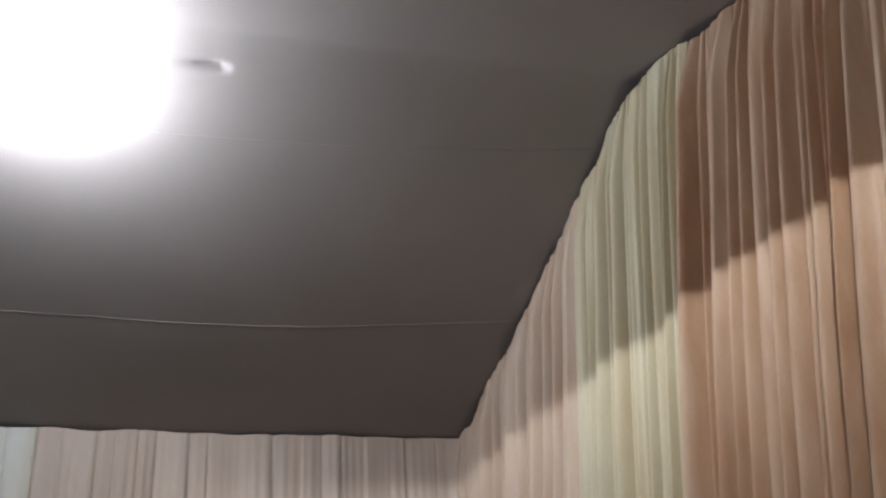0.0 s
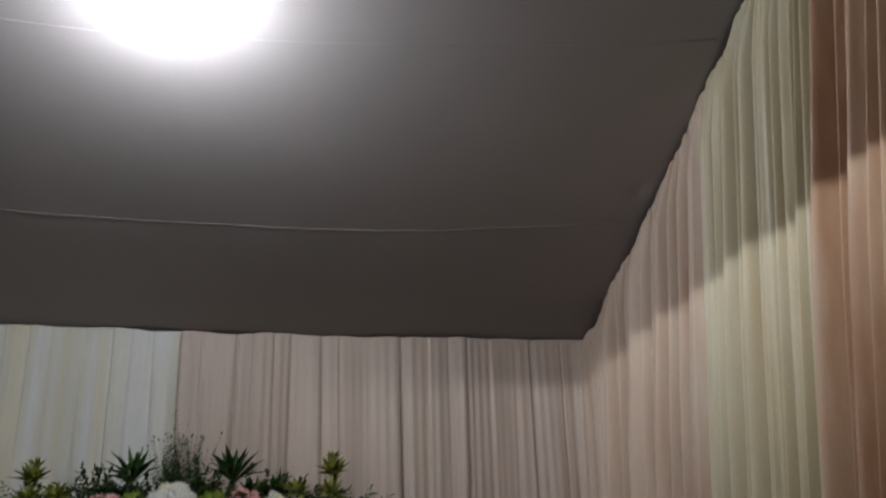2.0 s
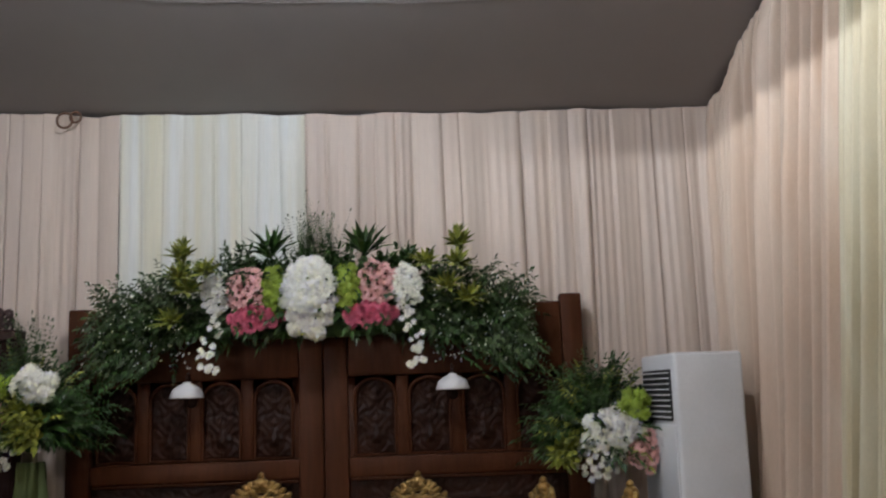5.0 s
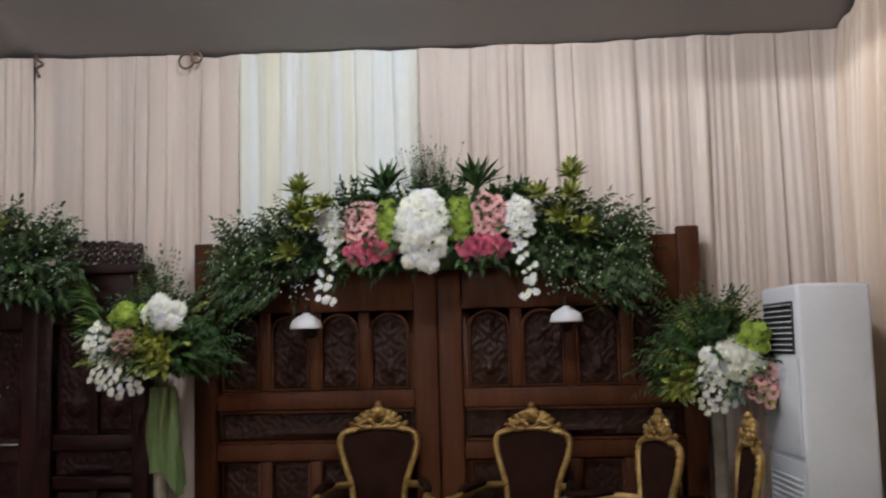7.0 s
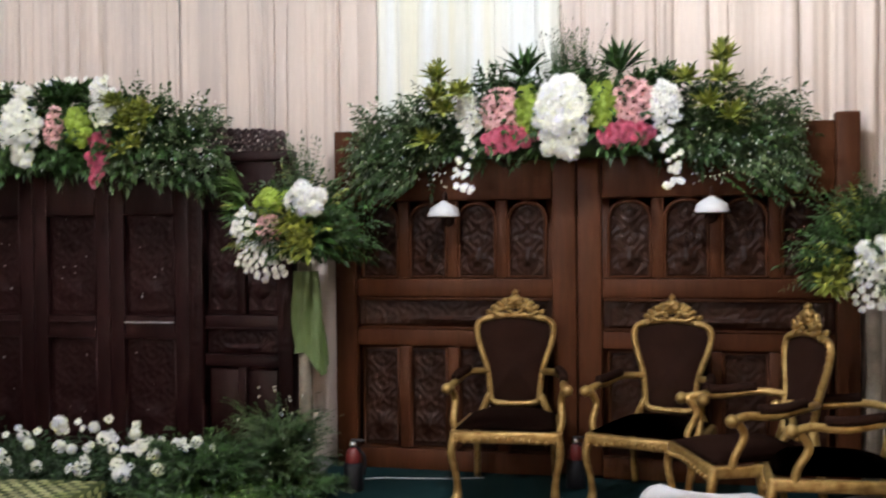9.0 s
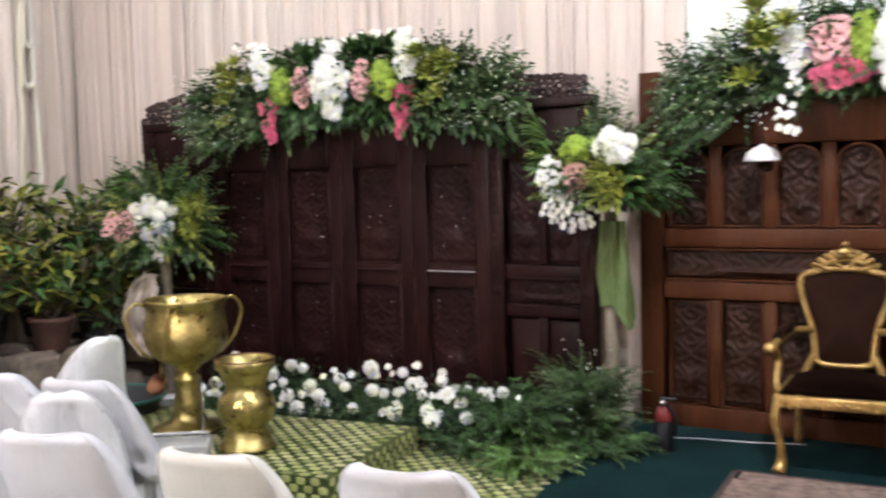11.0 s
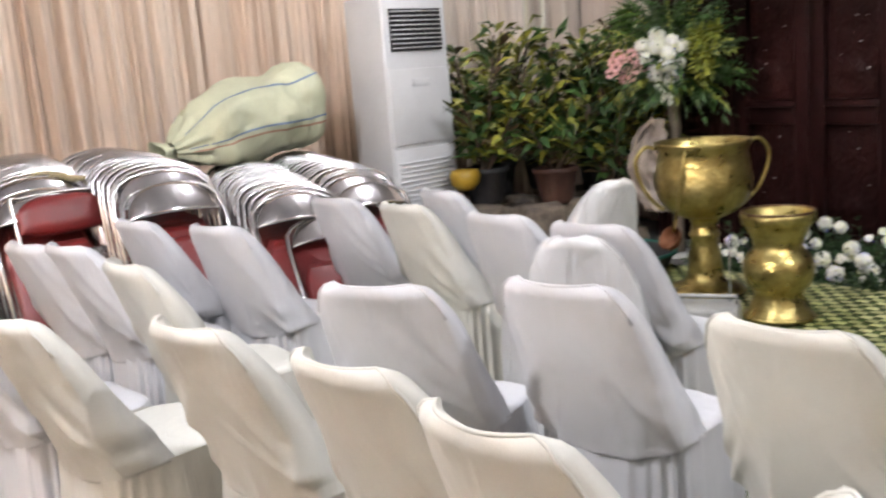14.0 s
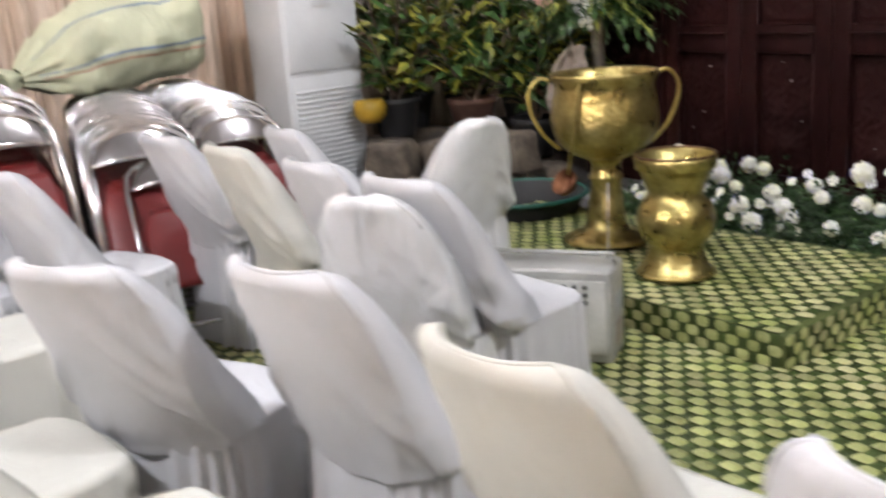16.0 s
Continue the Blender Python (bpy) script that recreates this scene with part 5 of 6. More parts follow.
def left_flowers():
    g = group_at("flower_arrangement", pose(-3.2, 4.26, 2.08), "arrangement of white, pink and magenta flowers on the dark screen", "flower arrangement", "flower arrangements")
    L, G, Y = Leaves(11), Leaves(12), Leaves(13)
    r = random.Random(18)
    core = bmesh.new()
    bmesh.ops.create_icosphere(core, subdivisions=3, radius=1, matrix=Matrix.Translation((0, 0.02, 0.05)) @ Matrix.Diagonal((1.2, 0.08, 0.2, 1)))
    part("moss_core", core, M["leaf"], g)
    for i in range(760):
        u = r.uniform(-1, 1)
        top = 0.29 - 0.22 * abs(u) ** 3
        low = -0.04 - 0.20 * abs(u)
        z = r.uniform(low, top)
        p = Vector((1.28 * u, r.uniform(-0.14, 0.04), z))
        d = Vector((u * 0.8 + r.uniform(-0.6, 0.6), r.uniform(-1.2, 0.1), (z - low) / (top - low) * 1.5 - 0.6))
        if abs(u) < 0.40:
            L.sprig(p, d, r.uniform(0.10, 0.18), 0.085, 0.036, 6, 0.35)
        else:
            (G if r.random() < 0.66 else L).sprig(p, d, r.uniform(0.12, 0.21), 0.080, 0.038, 6, 0.4)
    for s in (-1, 1):
        for k in range(11):
            Y.rosette((s * r.uniform(0.66, 0.92), -0.20, r.uniform(-0.12, 0.3)), (r.uniform(-0.3, 0.3), -0.8, 0.8), 0.12, 0.03, 16)
        for k in range(12):
            L.rosette((s * r.uniform(0.1, 0.4), -0.05, 0.28), (s * 0.3, -0.3, 1), 0.2, 0.05, 9)
    L.end("green_foliage", M["leaf"], g)
    G.end("grey_foliage", M["grey_leaf"], g)
    Y.end("lime_foliage", M["lime_leaf"], g)
    W = Leaves(15)
    for i in range(300):
        s = r.choice((-1, 1))
        W.rosette((s * r.uniform(0.75, 1.35), r.uniform(-0.28, -0.1), r.uniform(-0.25, 0.25)), (0, -1, 0.3), 0.011, 0.008, 5)
    W.end("white_filler", M["whitef"], g)
    y = -0.18
    cluster("chrysanthemum", (0, y - 0.02, 0.12), 0.135, 0.15, 22, g, 0.06, 0.95)
    for z in (-0.05, -0.10, 0.33):
        put_flower("chrysanthemum", Vector((0.02, y, z)), g, 1.1)
        put_flower("chrysanthemum", Vector((-0.03, y, z + 0.02)), g, 1.0)
    for s in (-1, 1):
        cluster("pink_gerbera", (s * 0.24, y, 0.10), 0.06, 0.13, 14, g, 0.03)
        cluster("lime_chrysanthemum", (s * 0.41, y, 0.10), 0.075, 0.12, 15, g, 0.04)
        cluster("white_aster", (s * 0.58, y, 0.25), 0.09, 0.15, 36, g, 0.03, 1.2)
        for k in range(22):
            f = k / 21
            put_flower("magenta_rose", Vector((s * (0.54 - 0.02 * f) + frnd.uniform(-0.09, 0.09) * (1 - 0.75 * f), y, 0.05 - 0.30 * f)), g, 0.95)
    for k in range(16):
        put_flower("white_aster", Vector((r.uniform(-0.9, 0.6), y + 0.05, 0.38 + 0.05 * r.random())), g, 0.9)


def bouquet(m, label, seed, toward, plan, spread=0.42, stand=1.15, gauze=True, low=-0.45, count=480, spray=0):
    """A round bouquet on a stand; plan: (kind, across, up, rx, rz, count)."""
    g = group_at("flower_stand", m, label, "flower stand", "bouquets on stands")
    L, G, Y = Leaves(seed), Leaves(seed + 1), Leaves(seed + 2)
    r = random.Random(seed)
    t = Vector(toward).normalized()
    side = Vector((t.y, -t.x, 0))
    C = Vector((0, 0, stand + 0.22))
    for i in range(count):
        a, e = r.uniform(0, 2 * math.pi), r.uniform(low, 1.35)
        d = Vector((math.cos(a) * math.cos(e), math.sin(a) * math.cos(e), math.sin(e)))
        p = C + d * r.uniform(0.05, 0.24)
        k = r.random()
        (G if k < 0.36 else L if k < 0.9 else Y).sprig(p, d + Vector((0, 0, 0.35)), r.uniform(0.12, spread * 0.7), 0.055 if k < 0.36 else 0.09, 0.022 if k < 0.36 else 0.036, 8, 0.5)
    for i in range(26):
        G.sprig(C + Vector((0, 0, 0.1)), Vector((r.uniform(-0.8, 0.8), r.uniform(-0.6, 0.6), 1)), r.uniform(0.25, 0.42), 0.035, 0.014, 14, 0.35)
    for i in range(spray):
        (G if i % 3 else L).sprig(C + Vector((r.uniform(-0.12, 0.10), 0.05, 0.15)), Vector((r.uniform(-0.45, 0.25), r.uniform(-0.2, 0.2), 1)), r.uniform(0.30, 0.50), 0.045, 0.018, 15, 0.15)
    for i in range(12):
        a = r.uniform(0, 6.28)
        L.rosette(C + Vector((0.1 * math.cos(a), 0.1 * math.sin(a), 0.0)), (math.cos(a), math.sin(a), 0.1), 0.3, 0.045, 7, 0.5)
    L.end("green_foliage", M["leaf"], g)
    G.end("grey_foliage", M["grey_leaf"], g)
    Y.end("lime_foliage", M["lime_leaf"], g)
    for kind, x, z, rx, rz, n in plan:
        if kind == "long_leaf":
            Z = Leaves(seed + 11)
            for k in range(n):
                Z.rosette(C + side * (x + r.uniform(-rx, rx)) + t * 0.12 + Vector((0, 0, z + r.uniform(-rz, rz))), side * 0.9 + t * 0.3 + Vector((0, 0, r.uniform(-0.1, 0.5))), 0.20, 0.034, 8, 0.6)
            Z.end("long_leaves", M["fresh"], g)
        elif kind == "lime_leaf":
            Z = Leaves(seed + 9)
            for k in range(n):
                Z.rosette(C + side * (x + r.uniform(-rx, rx)) + t * 0.29 + Vector((0, 0, z + r.uniform(-rz, rz))), t + Vector((0, 0, 0.4)), 0.12, 0.036, 14)
            Z.end("lime_foliage", M["lime_leaf"], g)
        else:
            size = 1.08 if kind == "chrysanthemum" else 0.8 if kind == "white_aster" else 1.0
            cluster(kind, C + side * x + t * 0.26 + Vector((0, 0, z)), rx, rz, n, g, 0.05, size, tuple(t + Vector((0, 0, 0.15))))
    pole = part("pole", tube([(0, 0, 0.01), (0, 0, stand + 0.1)], 0.04, 12), M["pole"], g)
    part("base_plate", lathe([(0.16, 0.0), (0.16, 0.012), (0.03, 0.022)], 24), M["metalgrey"], g)
    if gauze:
        def fn(u, v):
            a = 2 * math.pi * u
            z = stand + 0.05 - v * (stand - 0.70 + 0.08 * math.cos(a))
            rad = 0.052 + 0.025 * v + 0.013 * math.sin(5 * a + 6 * v) + 0.010 * math.sin(9 * a + 2) * v
            return (rad * math.cos(a) * 1.25 + 0.03 * v, rad * math.sin(a), z + 0.03 * math.sin(3 * a) * v)
        sheet("gauze_wrap", 48, 22, fn, M["gauze"], pole, "sheer green cloth tied round the pole")
    return g


def ground_plants():
    r = random.Random(41)
    # bed of white chrysanthemums
    g = group_at("flower_bed", pose(-2.85, 3.84, 0), "low bed of white chrysanthemums among shade-darkened leaves", "flower bed")
    L = Leaves(42)
    for i in range(760):
        x, y = r.uniform(-1.25, 1.1), r.uniform(-0.32, 0.42)
        L.sprig(Vector((x, y, 0.02)), Vector((r.uniform(-0.8, 0.8), r.uniform(-1, 0.5), 1)), r.uniform(0.14, 0.30), 0.07, 0.034, 7, 0.6)
    L.end("green_foliage", M["shaded_leaf"], g)
    for i in range(34):
        x = -1.15 + 2.15 * (i + r.random()) / 34
        y = -0.34 + 0.44 * ((i * 0.382 + r.uniform(-0.08, 0.08)) % 1)
        z = 0.17 + 0.17 * (y + 0.34) / 0.44 + r.uniform(-0.03, 0.03)
        put_flower("chrysanthemum", Vector((x, y, z)), g, r.choice((0.7, 0.82, 0.95)), (0.25, -1, 0.5))
        if r.random() < 0.6:
            for k in range(3):
                put_flower("white_aster", Vector((x + r.uniform(-0.12, 0.12), y - 0.02 + r.uniform(-0.04, 0.06), z + r.uniform(-0.08, 0.06))), g, 1.0, (0.2, -1, 0.4))
    # bush and ferns where the two screens meet
    for name, x, y, n, hgt, rad, label in (("bush", -1.42, 4.02, 230, 0.62, 0.30, "feathery green bush at the foot of the flower stand"),
                                          ("fern", -1.78, 3.75, 150, 0.30, 0.34, "low spreading green fern beside the mat")):
        g = group_at(name, pose(x, y, 0.012), label, "plant")
        L, G = Leaves(int(x * -100)), Leaves(int(y * 100))
        for i in range(n):
            a = r.uniform(0, 6.28)
            d = Vector((math.cos(a) * 0.7, math.sin(a) * 0.7, r.uniform(0.5, 2.2)))
            p = Vector((rad * 0.5 * math.cos(a) * r.random(), rad * 0.5 * math.sin(a) * r.random(), r.uniform(0, hgt * 0.5)))
            if name == "fern" and i % 3 == 0 and L.v:
                L.end("frond", M["leaf"], g)
                L = Leaves(900 + i)
            (L if r.random() < 0.4 or name == "fern" else G).sprig(p, d, r.uniform(0.18, 0.32), 0.075 if name == "fern" else 0.05, 0.022 if name == "fern" else 0.018, 16, 0.8)
        if name == "bush":
            W = Leaves(77)
            for i in range(20):
                a, q = r.uniform(0, 6.28), r.random()
                W.rosette((0.28 * q * math.cos(a), 0.28 * q * math.sin(a) - 0.08, r.uniform(0.2, 0.62)), (0, -1, 0.6), 0.013, 0.009, 5)
            W.end("white_filler", M["whitef"], g)
        L.end("frond" if name == "fern" else "fronds", M["leaf"], g)
        if G.v:
            G.end("grey_fronds", M["grey_leaf"], g)
    # ferns that edge the mat
    for k, (x, y) in enumerate(((-1.55, 3.45), (-1.30, 3.88), (-1.92, 3.62))):
        g = group_at("fern", pose(x, y, 0.012), "low spreading green fern beside the mat", "plant")
        for i in range(60):
            L = Leaves(60 + k * 100 + i)
            a = r.uniform(0, 6.28)
            L.sprig(Vector((0.1 * math.cos(a), 0.1 * math.sin(a), 0.01)), Vector((math.cos(a), math.sin(a), r.uniform(0.4, 1.3))), r.uniform(0.15, 0.26), 0.07, 0.024, 12, 0.7)
            L.end("frond", M["fresh"] if k == 0 else M["leaf"], g)


def croton(x, y, z, h, seed):
    g = group_at("potted_croton", pose(x, y, z), "potted croton shrub with yellow and green leaves on stones", "plant", "potted shrubs by the wall")
    r = random.Random(seed)
    part("pot", lathe([(0.10, 0), (0.115, 0.02), (0.15, 0.21), (0.165, 0.22), (0.165, 0.25), (0.145, 0.25), (0.14, 0.21)], 24), M["clay"] if seed == 310 else M["grille"], g)
    C, L, B = Leaves(seed), Leaves(seed + 1), Leaves(seed + 2)
    for k in range(10):
        a = k * 2.4 + r.uniform(-0.8, 0.8)
        wide = r.uniform(0.12, 0.38)
        tip = Vector((wide * math.cos(a), wide * math.sin(a), h * r.uniform(0.4, 1.1)))
        pts = smooth_path([(0, 0, 0.2), tip * 0.5 + Vector((0, 0, 0.12)), tip], 5)
        part("stem", tube(pts, 0.008, 6), M["bark"], g)
        for i, p in enumerate(pts[3:]):
            for q in range(4):
                b = r.uniform(0, 6.28)
                d = Vector((math.cos(b), math.sin(b), r.uniform(0.0, 1.3)))
                (C if r.random() < 0.2 + 0.55 * i / len(pts) else B if r.random() < 0.22 else L).blade(p + d * 0.02, d, r.uniform(0.10, 0.24), r.uniform(0.046, 0.082), r.uniform(0.0, 0.5))
    C.end("yellow_leaves", M["croton"], g)
    L.end("green_leaves", M["leaf"], g)
    B.end("brown_leaves", M["brown_leaf"], g)


def rock(x, y, z, s, seed):
    bm = bmesh.new()
    bmesh.ops.create_icosphere(bm, subdivisions=3, radius=1)
    for v in bm.verts:
        c = Vector([math.copysign(abs(q) ** 0.3, q) for q in v.co])
        k = 0.92 + 0.22 * noise.noise(c * 0.9 + Vector((seed, 0, 0))) + 0.14 * noise.noise(c * 2.2 + Vector((seed, 3, 0))) + 0.05 * noise.noise(c * 6 + Vector((seed, 3, 5)))
        v.co = Vector((c.x * s[0], c.y * s[1], c.z * s[2])) * k
        v.co.z = max(v.co.z, -s[2] * 0.85)
    bm.normal_update()
    ob = link_mesh("stone", bm, M["stone"])
    ob.matrix_basis = pose(x, y, z + s[2] * 0.85, 0, 0, seed * 37)
    return tagged(ob, "rough brown-grey stone in the pile by the wall", "stone", "stones by the wall")


# ---- brass vessels ----
def tall_pot():
    g = group_at("brass_goblet", pose(-3.43, 2.91, 0.145), "large hammered brass goblet with two looped handles on a stem", "brass vessel")
    prof = [(0.195, 0.0), (0.197, 0.012), (0.165, 0.035), (0.105, 0.06), (0.086, 0.10), (0.085, 0.15), (0.078, 0.22), (0.068, 0.30), (0.067, 0.36), (0.075, 0.375), (0.075, 0.39), (0.067, 0.40), (0.066, 0.45), (0.072, 0.485),
            (0.11, 0.505), (0.155, 0.535), (0.192, 0.575), (0.219, 0.625), (0.232, 0.685), (0.234, 0.745), (0.229, 0.805), (0.220, 0.865), (0.215, 0.905), (0.217, 0.93), (0.228, 0.958), (0.236, 0.985), (0.234, 1.0), (0.222, 0.985), (0.205, 0.92), (0.215, 0.78), (0.19, 0.6), (0.10, 0.53)]
    bm = lathe([(r, z * 0.752) for r, z in prof], 56)
    for v in bm.verts:
        d = noise.noise(v.co * 30) * 0.006 + noise.noise(v.co * 9) * 0.004
        v.co += Vector((v.co.x, v.co.y, 0)).normalized() * d if v.co.to_2d().length > 0.01 else Vector()
    body = part("body", bm, M["brass"], g)
    side = Vector((0.45, 0.89, 0))
    for s in (-1, 1):
        pts = smooth_path([side * s * 0.236 + Vector((0, 0, 0.728)), side * s * 0.29 + Vector((0, 0, 0.738)), side * s * 0.335 + Vector((0, 0, 0.68)), side * s * 0.328 + Vector((0, 0, 0.60)), side * s * 0.28 + Vector((0, 0, 0.50)), side * s * 0.205 + Vector((0, 0, 0.425))], 6)
        part("handle", tube(pts, 0.0095, 10), M["brass"], body, "looped brass handle")
    ladle = group_at("ladle", pose(-3.43, 2.91, 0.145), "long-handled copper ladle hooked over the goblet rim", "ladle")
    part("handle", tube(smooth_path([(0.075, -0.165, 0.72), (0.095, -0.225, 0.70), (0.075, -0.245, 0.52), (0.04, -0.25, 0.34)], 5), 0.008, 8), M["brass"], ladle)
    bm = lathe([(0.002, -0.055), (0.03, -0.05), (0.055, -0.025), (0.062, 0.005), (0.058, 0.005), (0.05, -0.02), (0.02, -0.042)], 24, m=Matrix.Translation((0.03, -0.27, 0.31)) @ Matrix.Rotation(radians(55), 4, "X"))
    part("bowl", bm, M["copper"], ladle)


def small_pot():
    g = group_at("brass_pot", pose(-2.85, 2.74, 0.145), "squat hammered brass jar with flared rim and foot", "brass vessel")
    prof = [(0.148, 0.0), (0.150, 0.02), (0.134, 0.06), (0.118, 0.13), (0.107, 0.19), (0.105, 0.235), (0.113, 0.265), (0.130, 0.31), (0.146, 0.38), (0.153, 0.46), (0.147, 0.54), (0.130, 0.60), (0.110, 0.645), (0.103, 0.68),
            (0.111, 0.74), (0.127, 0.82), (0.139, 0.875), (0.154, 0.89), (0.158, 0.96), (0.157, 1.0), (0.143, 0.985), (0.122, 0.85), (0.094, 0.70), (0.12, 0.5), (0.10, 0.2)]
    bm = lathe([(r, z * 0.475) for r, z in prof], 56)
    for v in bm.verts:
        if v.co.to_2d().length > 0.01:
            v.co += Vector((v.co.x, v.co.y, 0)).normalized() * (noise.noise(v.co * 26 + Vector((5, 0, 0))) * 0.003)
    body = part("body", bm, M["brass"], g)
    part("rim", tube([(0.153 * math.cos(t), 0.153 * math.sin(t), 0.472) for t in np.linspace(0, 6.283, 40, endpoint=False)], 0.006, 8, closed=True), M["tarnish"], body, "dark tarnished rim")
    part("foot_ring", tube([(0.147 * math.cos(t), 0.147 * math.sin(t), 0.008) for t in np.linspace(0, 6.283, 40, endpoint=False)], 0.008, 8, closed=True), M["brass"], g)


# ---- woven mats ----
def pad_mesh(k, cell):
    """One woven pad, lying in x and y from its corner; k: 0 pale, 1 dark."""
    if k:
        x0, x1, y0, y1 = 0.0, cell, 0.04 * cell, 0.96 * cell
        V = [(x0, y0, 0), (x1, y0, 0), (x1, y1, 0), (x0, y1, 0), (cell * 0.3, cell * 0.5, 0.004), (cell * 0.7, cell * 0.5, 0.004)]
        return V, [(0, 1, 5, 4), (1, 2, 5), (2, 3, 4, 5), (3, 0, 4)]
    # the pale strip bulges and narrows where it dives under its neighbours
    V = [(x * cell, y * cell, z) for x, y, z in ((-0.16, 0.27, 0.0005), (0.12, 0.03, 0.003), (0.88, 0.03, 0.003), (1.16, 0.27, 0.0005), (1.16, 0.73, 0.0005), (0.88, 0.97, 0.003), (0.12, 0.97, 0.003), (-0.16, 0.73, 0.0005),
                                                (0.28, 0.5, 0.0095), (0.72, 0.5, 0.0095))]
    return V, [(0, 1, 8), (1, 2, 9, 8), (2, 3, 9), (3, 4, 9), (4, 5, 9), (5, 6, 8, 9), (6, 7, 8), (7, 0, 8)]


def woven(parent, corner, u, v, nu, nv, cell, name, near=None):
    """Woven palm strips: crossing pads in two colours, each its own swelling; near(x, y): pads that are parts of their own."""
    u, v = Vector(u), Vector(v)
    n = u.cross(v).normalized()
    turn = Matrix((u, v, n)).transposed().to_4x4()
    sets = {0: ([], []), 1: ([], [])}
    shared = {}
    r = random.Random(nu * 100 + nv)
    for j in range(nv):
        for i in range(nu):
            k = (i + j) % 2
            o = Vector(corner) + u * (i * cell) + v * (j * cell) + u * r.uniform(-0.002, 0.002) + v * r.uniform(-0.002, 0.002) + n * (0.002 + r.uniform(0, 0.0015))
            m = Matrix.Translation(o) @ turn @ Matrix.Rotation(r.uniform(-0.02, 0.02), 4, "Z")
            V, F = pad_mesh(k, cell)
            if near and near(o.x, o.y):
                if k not in shared:
                    shared[k] = bpy.data.meshes.new("strip")
                    shared[k].from_pydata(V, [], F)
                    shared[k].materials.append(M[("matl_piece", "matd_piece")[k]])
                ob = new("strip", shared[k])
                ob.matrix_basis = m
                ob.parent = parent
                continue
            base = len(sets[k][0])
            sets[k][0].extend(tuple(m @ Vector(p)) for p in V)
            sets[k][1].extend(tuple(base + q for q in f) for f in F)
    for k, mm in ((0, "matl"), (1, "matd")):
        me = bpy.data.meshes.new(name)
        me.from_pydata(sets[k][0], [], sets[k][1])
        ob = link_data(name, me, M[mm], parent)
        ob["kind"] = "stuff"


def build_mats():
    g = group_at("woven_mat", pose(0, 0, 0), "green and yellow woven palm mat on the floor", "mat")
    x0, x1, y0, y1 = -4.3, -1.32, 0.75, 4.25
    part("backing", box(x1 - x0, y1 - y0, 0.004, (x0 + x1) / 2, (y0 + y1) / 2, 0.003, 0), M["under"], g, smooth=False)
    c = 0.048
    woven(g, (x0, y0, 0.006), (1, 0, 0), (0, 1, 0), int((x1 - x0) / c), int((y1 - y0) / c), c, "woven_strip",
          lambda x, y: -2.25 < x < -1.42 and 1.55 < y < 2.38)
    p = group_at("low_platform", pose(-2.14, 2.50, 0.006, 0, 0, 7), "low platform wrapped in the same woven palm mat", "platform")
    part("core", box(2.1, 1.05, 0.12, -1.05, 0.525, 0.06, 0.008), M["under"], p)
    woven(p, (-2.1, 0, 0.121), (1, 0, 0), (0, 1, 0), int(2.1 / c), int(1.05 / c), c, "woven_strip")
    woven(p, (-2.1, -0.001, 0.005), (1, 0, 0), (0, 0, 1), int(2.1 / 0.04), 3, 0.04, "woven_strip")
    woven(p, (0.001, 0, 0.005), (0, 1, 0), (0, 0, 1), int(1.05 / 0.04), 3, 0.04, "woven_strip")


def build_rug():
    g = group_at("patterned_rug", pose(0.62, 2.92, 0.018, 0, 0, 1.5), "brown patterned rug on the green carpet", "rug")
    part("rug_body", box(2.0, 1.5, 0.008, 0, 0, 0.006, 0.002), M["rug"], g, smooth=False)
    for sx, sy, x, y in ((2.26, 0.03, 0, 0.885), (2.26, 0.03, 0, -0.885), (0.03, 1.74, 1.135, 0), (0.03, 1.74, -1.135, 0)):
        part("edge", box(sx, sy, 0.010, x, y, 0.006, 0.002), M["rug_dark"], g, "dark bound edge", smooth=False)
    for k in range(24):
        a = k * 2 * math.pi / 24
        part("ornament", lathe([(0.075, 0.0), (0.072, 0.002), (0.045, 0.003)], 10, m=Matrix.Translation((0.80 * math.cos(a), 0.55 * math.sin(a), 0.0095)) @ Matrix.Diagonal((1.5, 0.9, 1, 1))), M["rug_dark"] if k % 2 else M["rug_edge"], g)
    for sx, sy, x, y in ((2.2, 0.12, 0, 0.81), (2.2, 0.12, 0, -0.81), (0.12, 1.5, 1.06, 0), (0.12, 1.5, -1.06, 0)):
        part("border", box(sx, sy, 0.009, x, y, 0.0065, 0.002), M["rug_edge"], g, smooth=False)


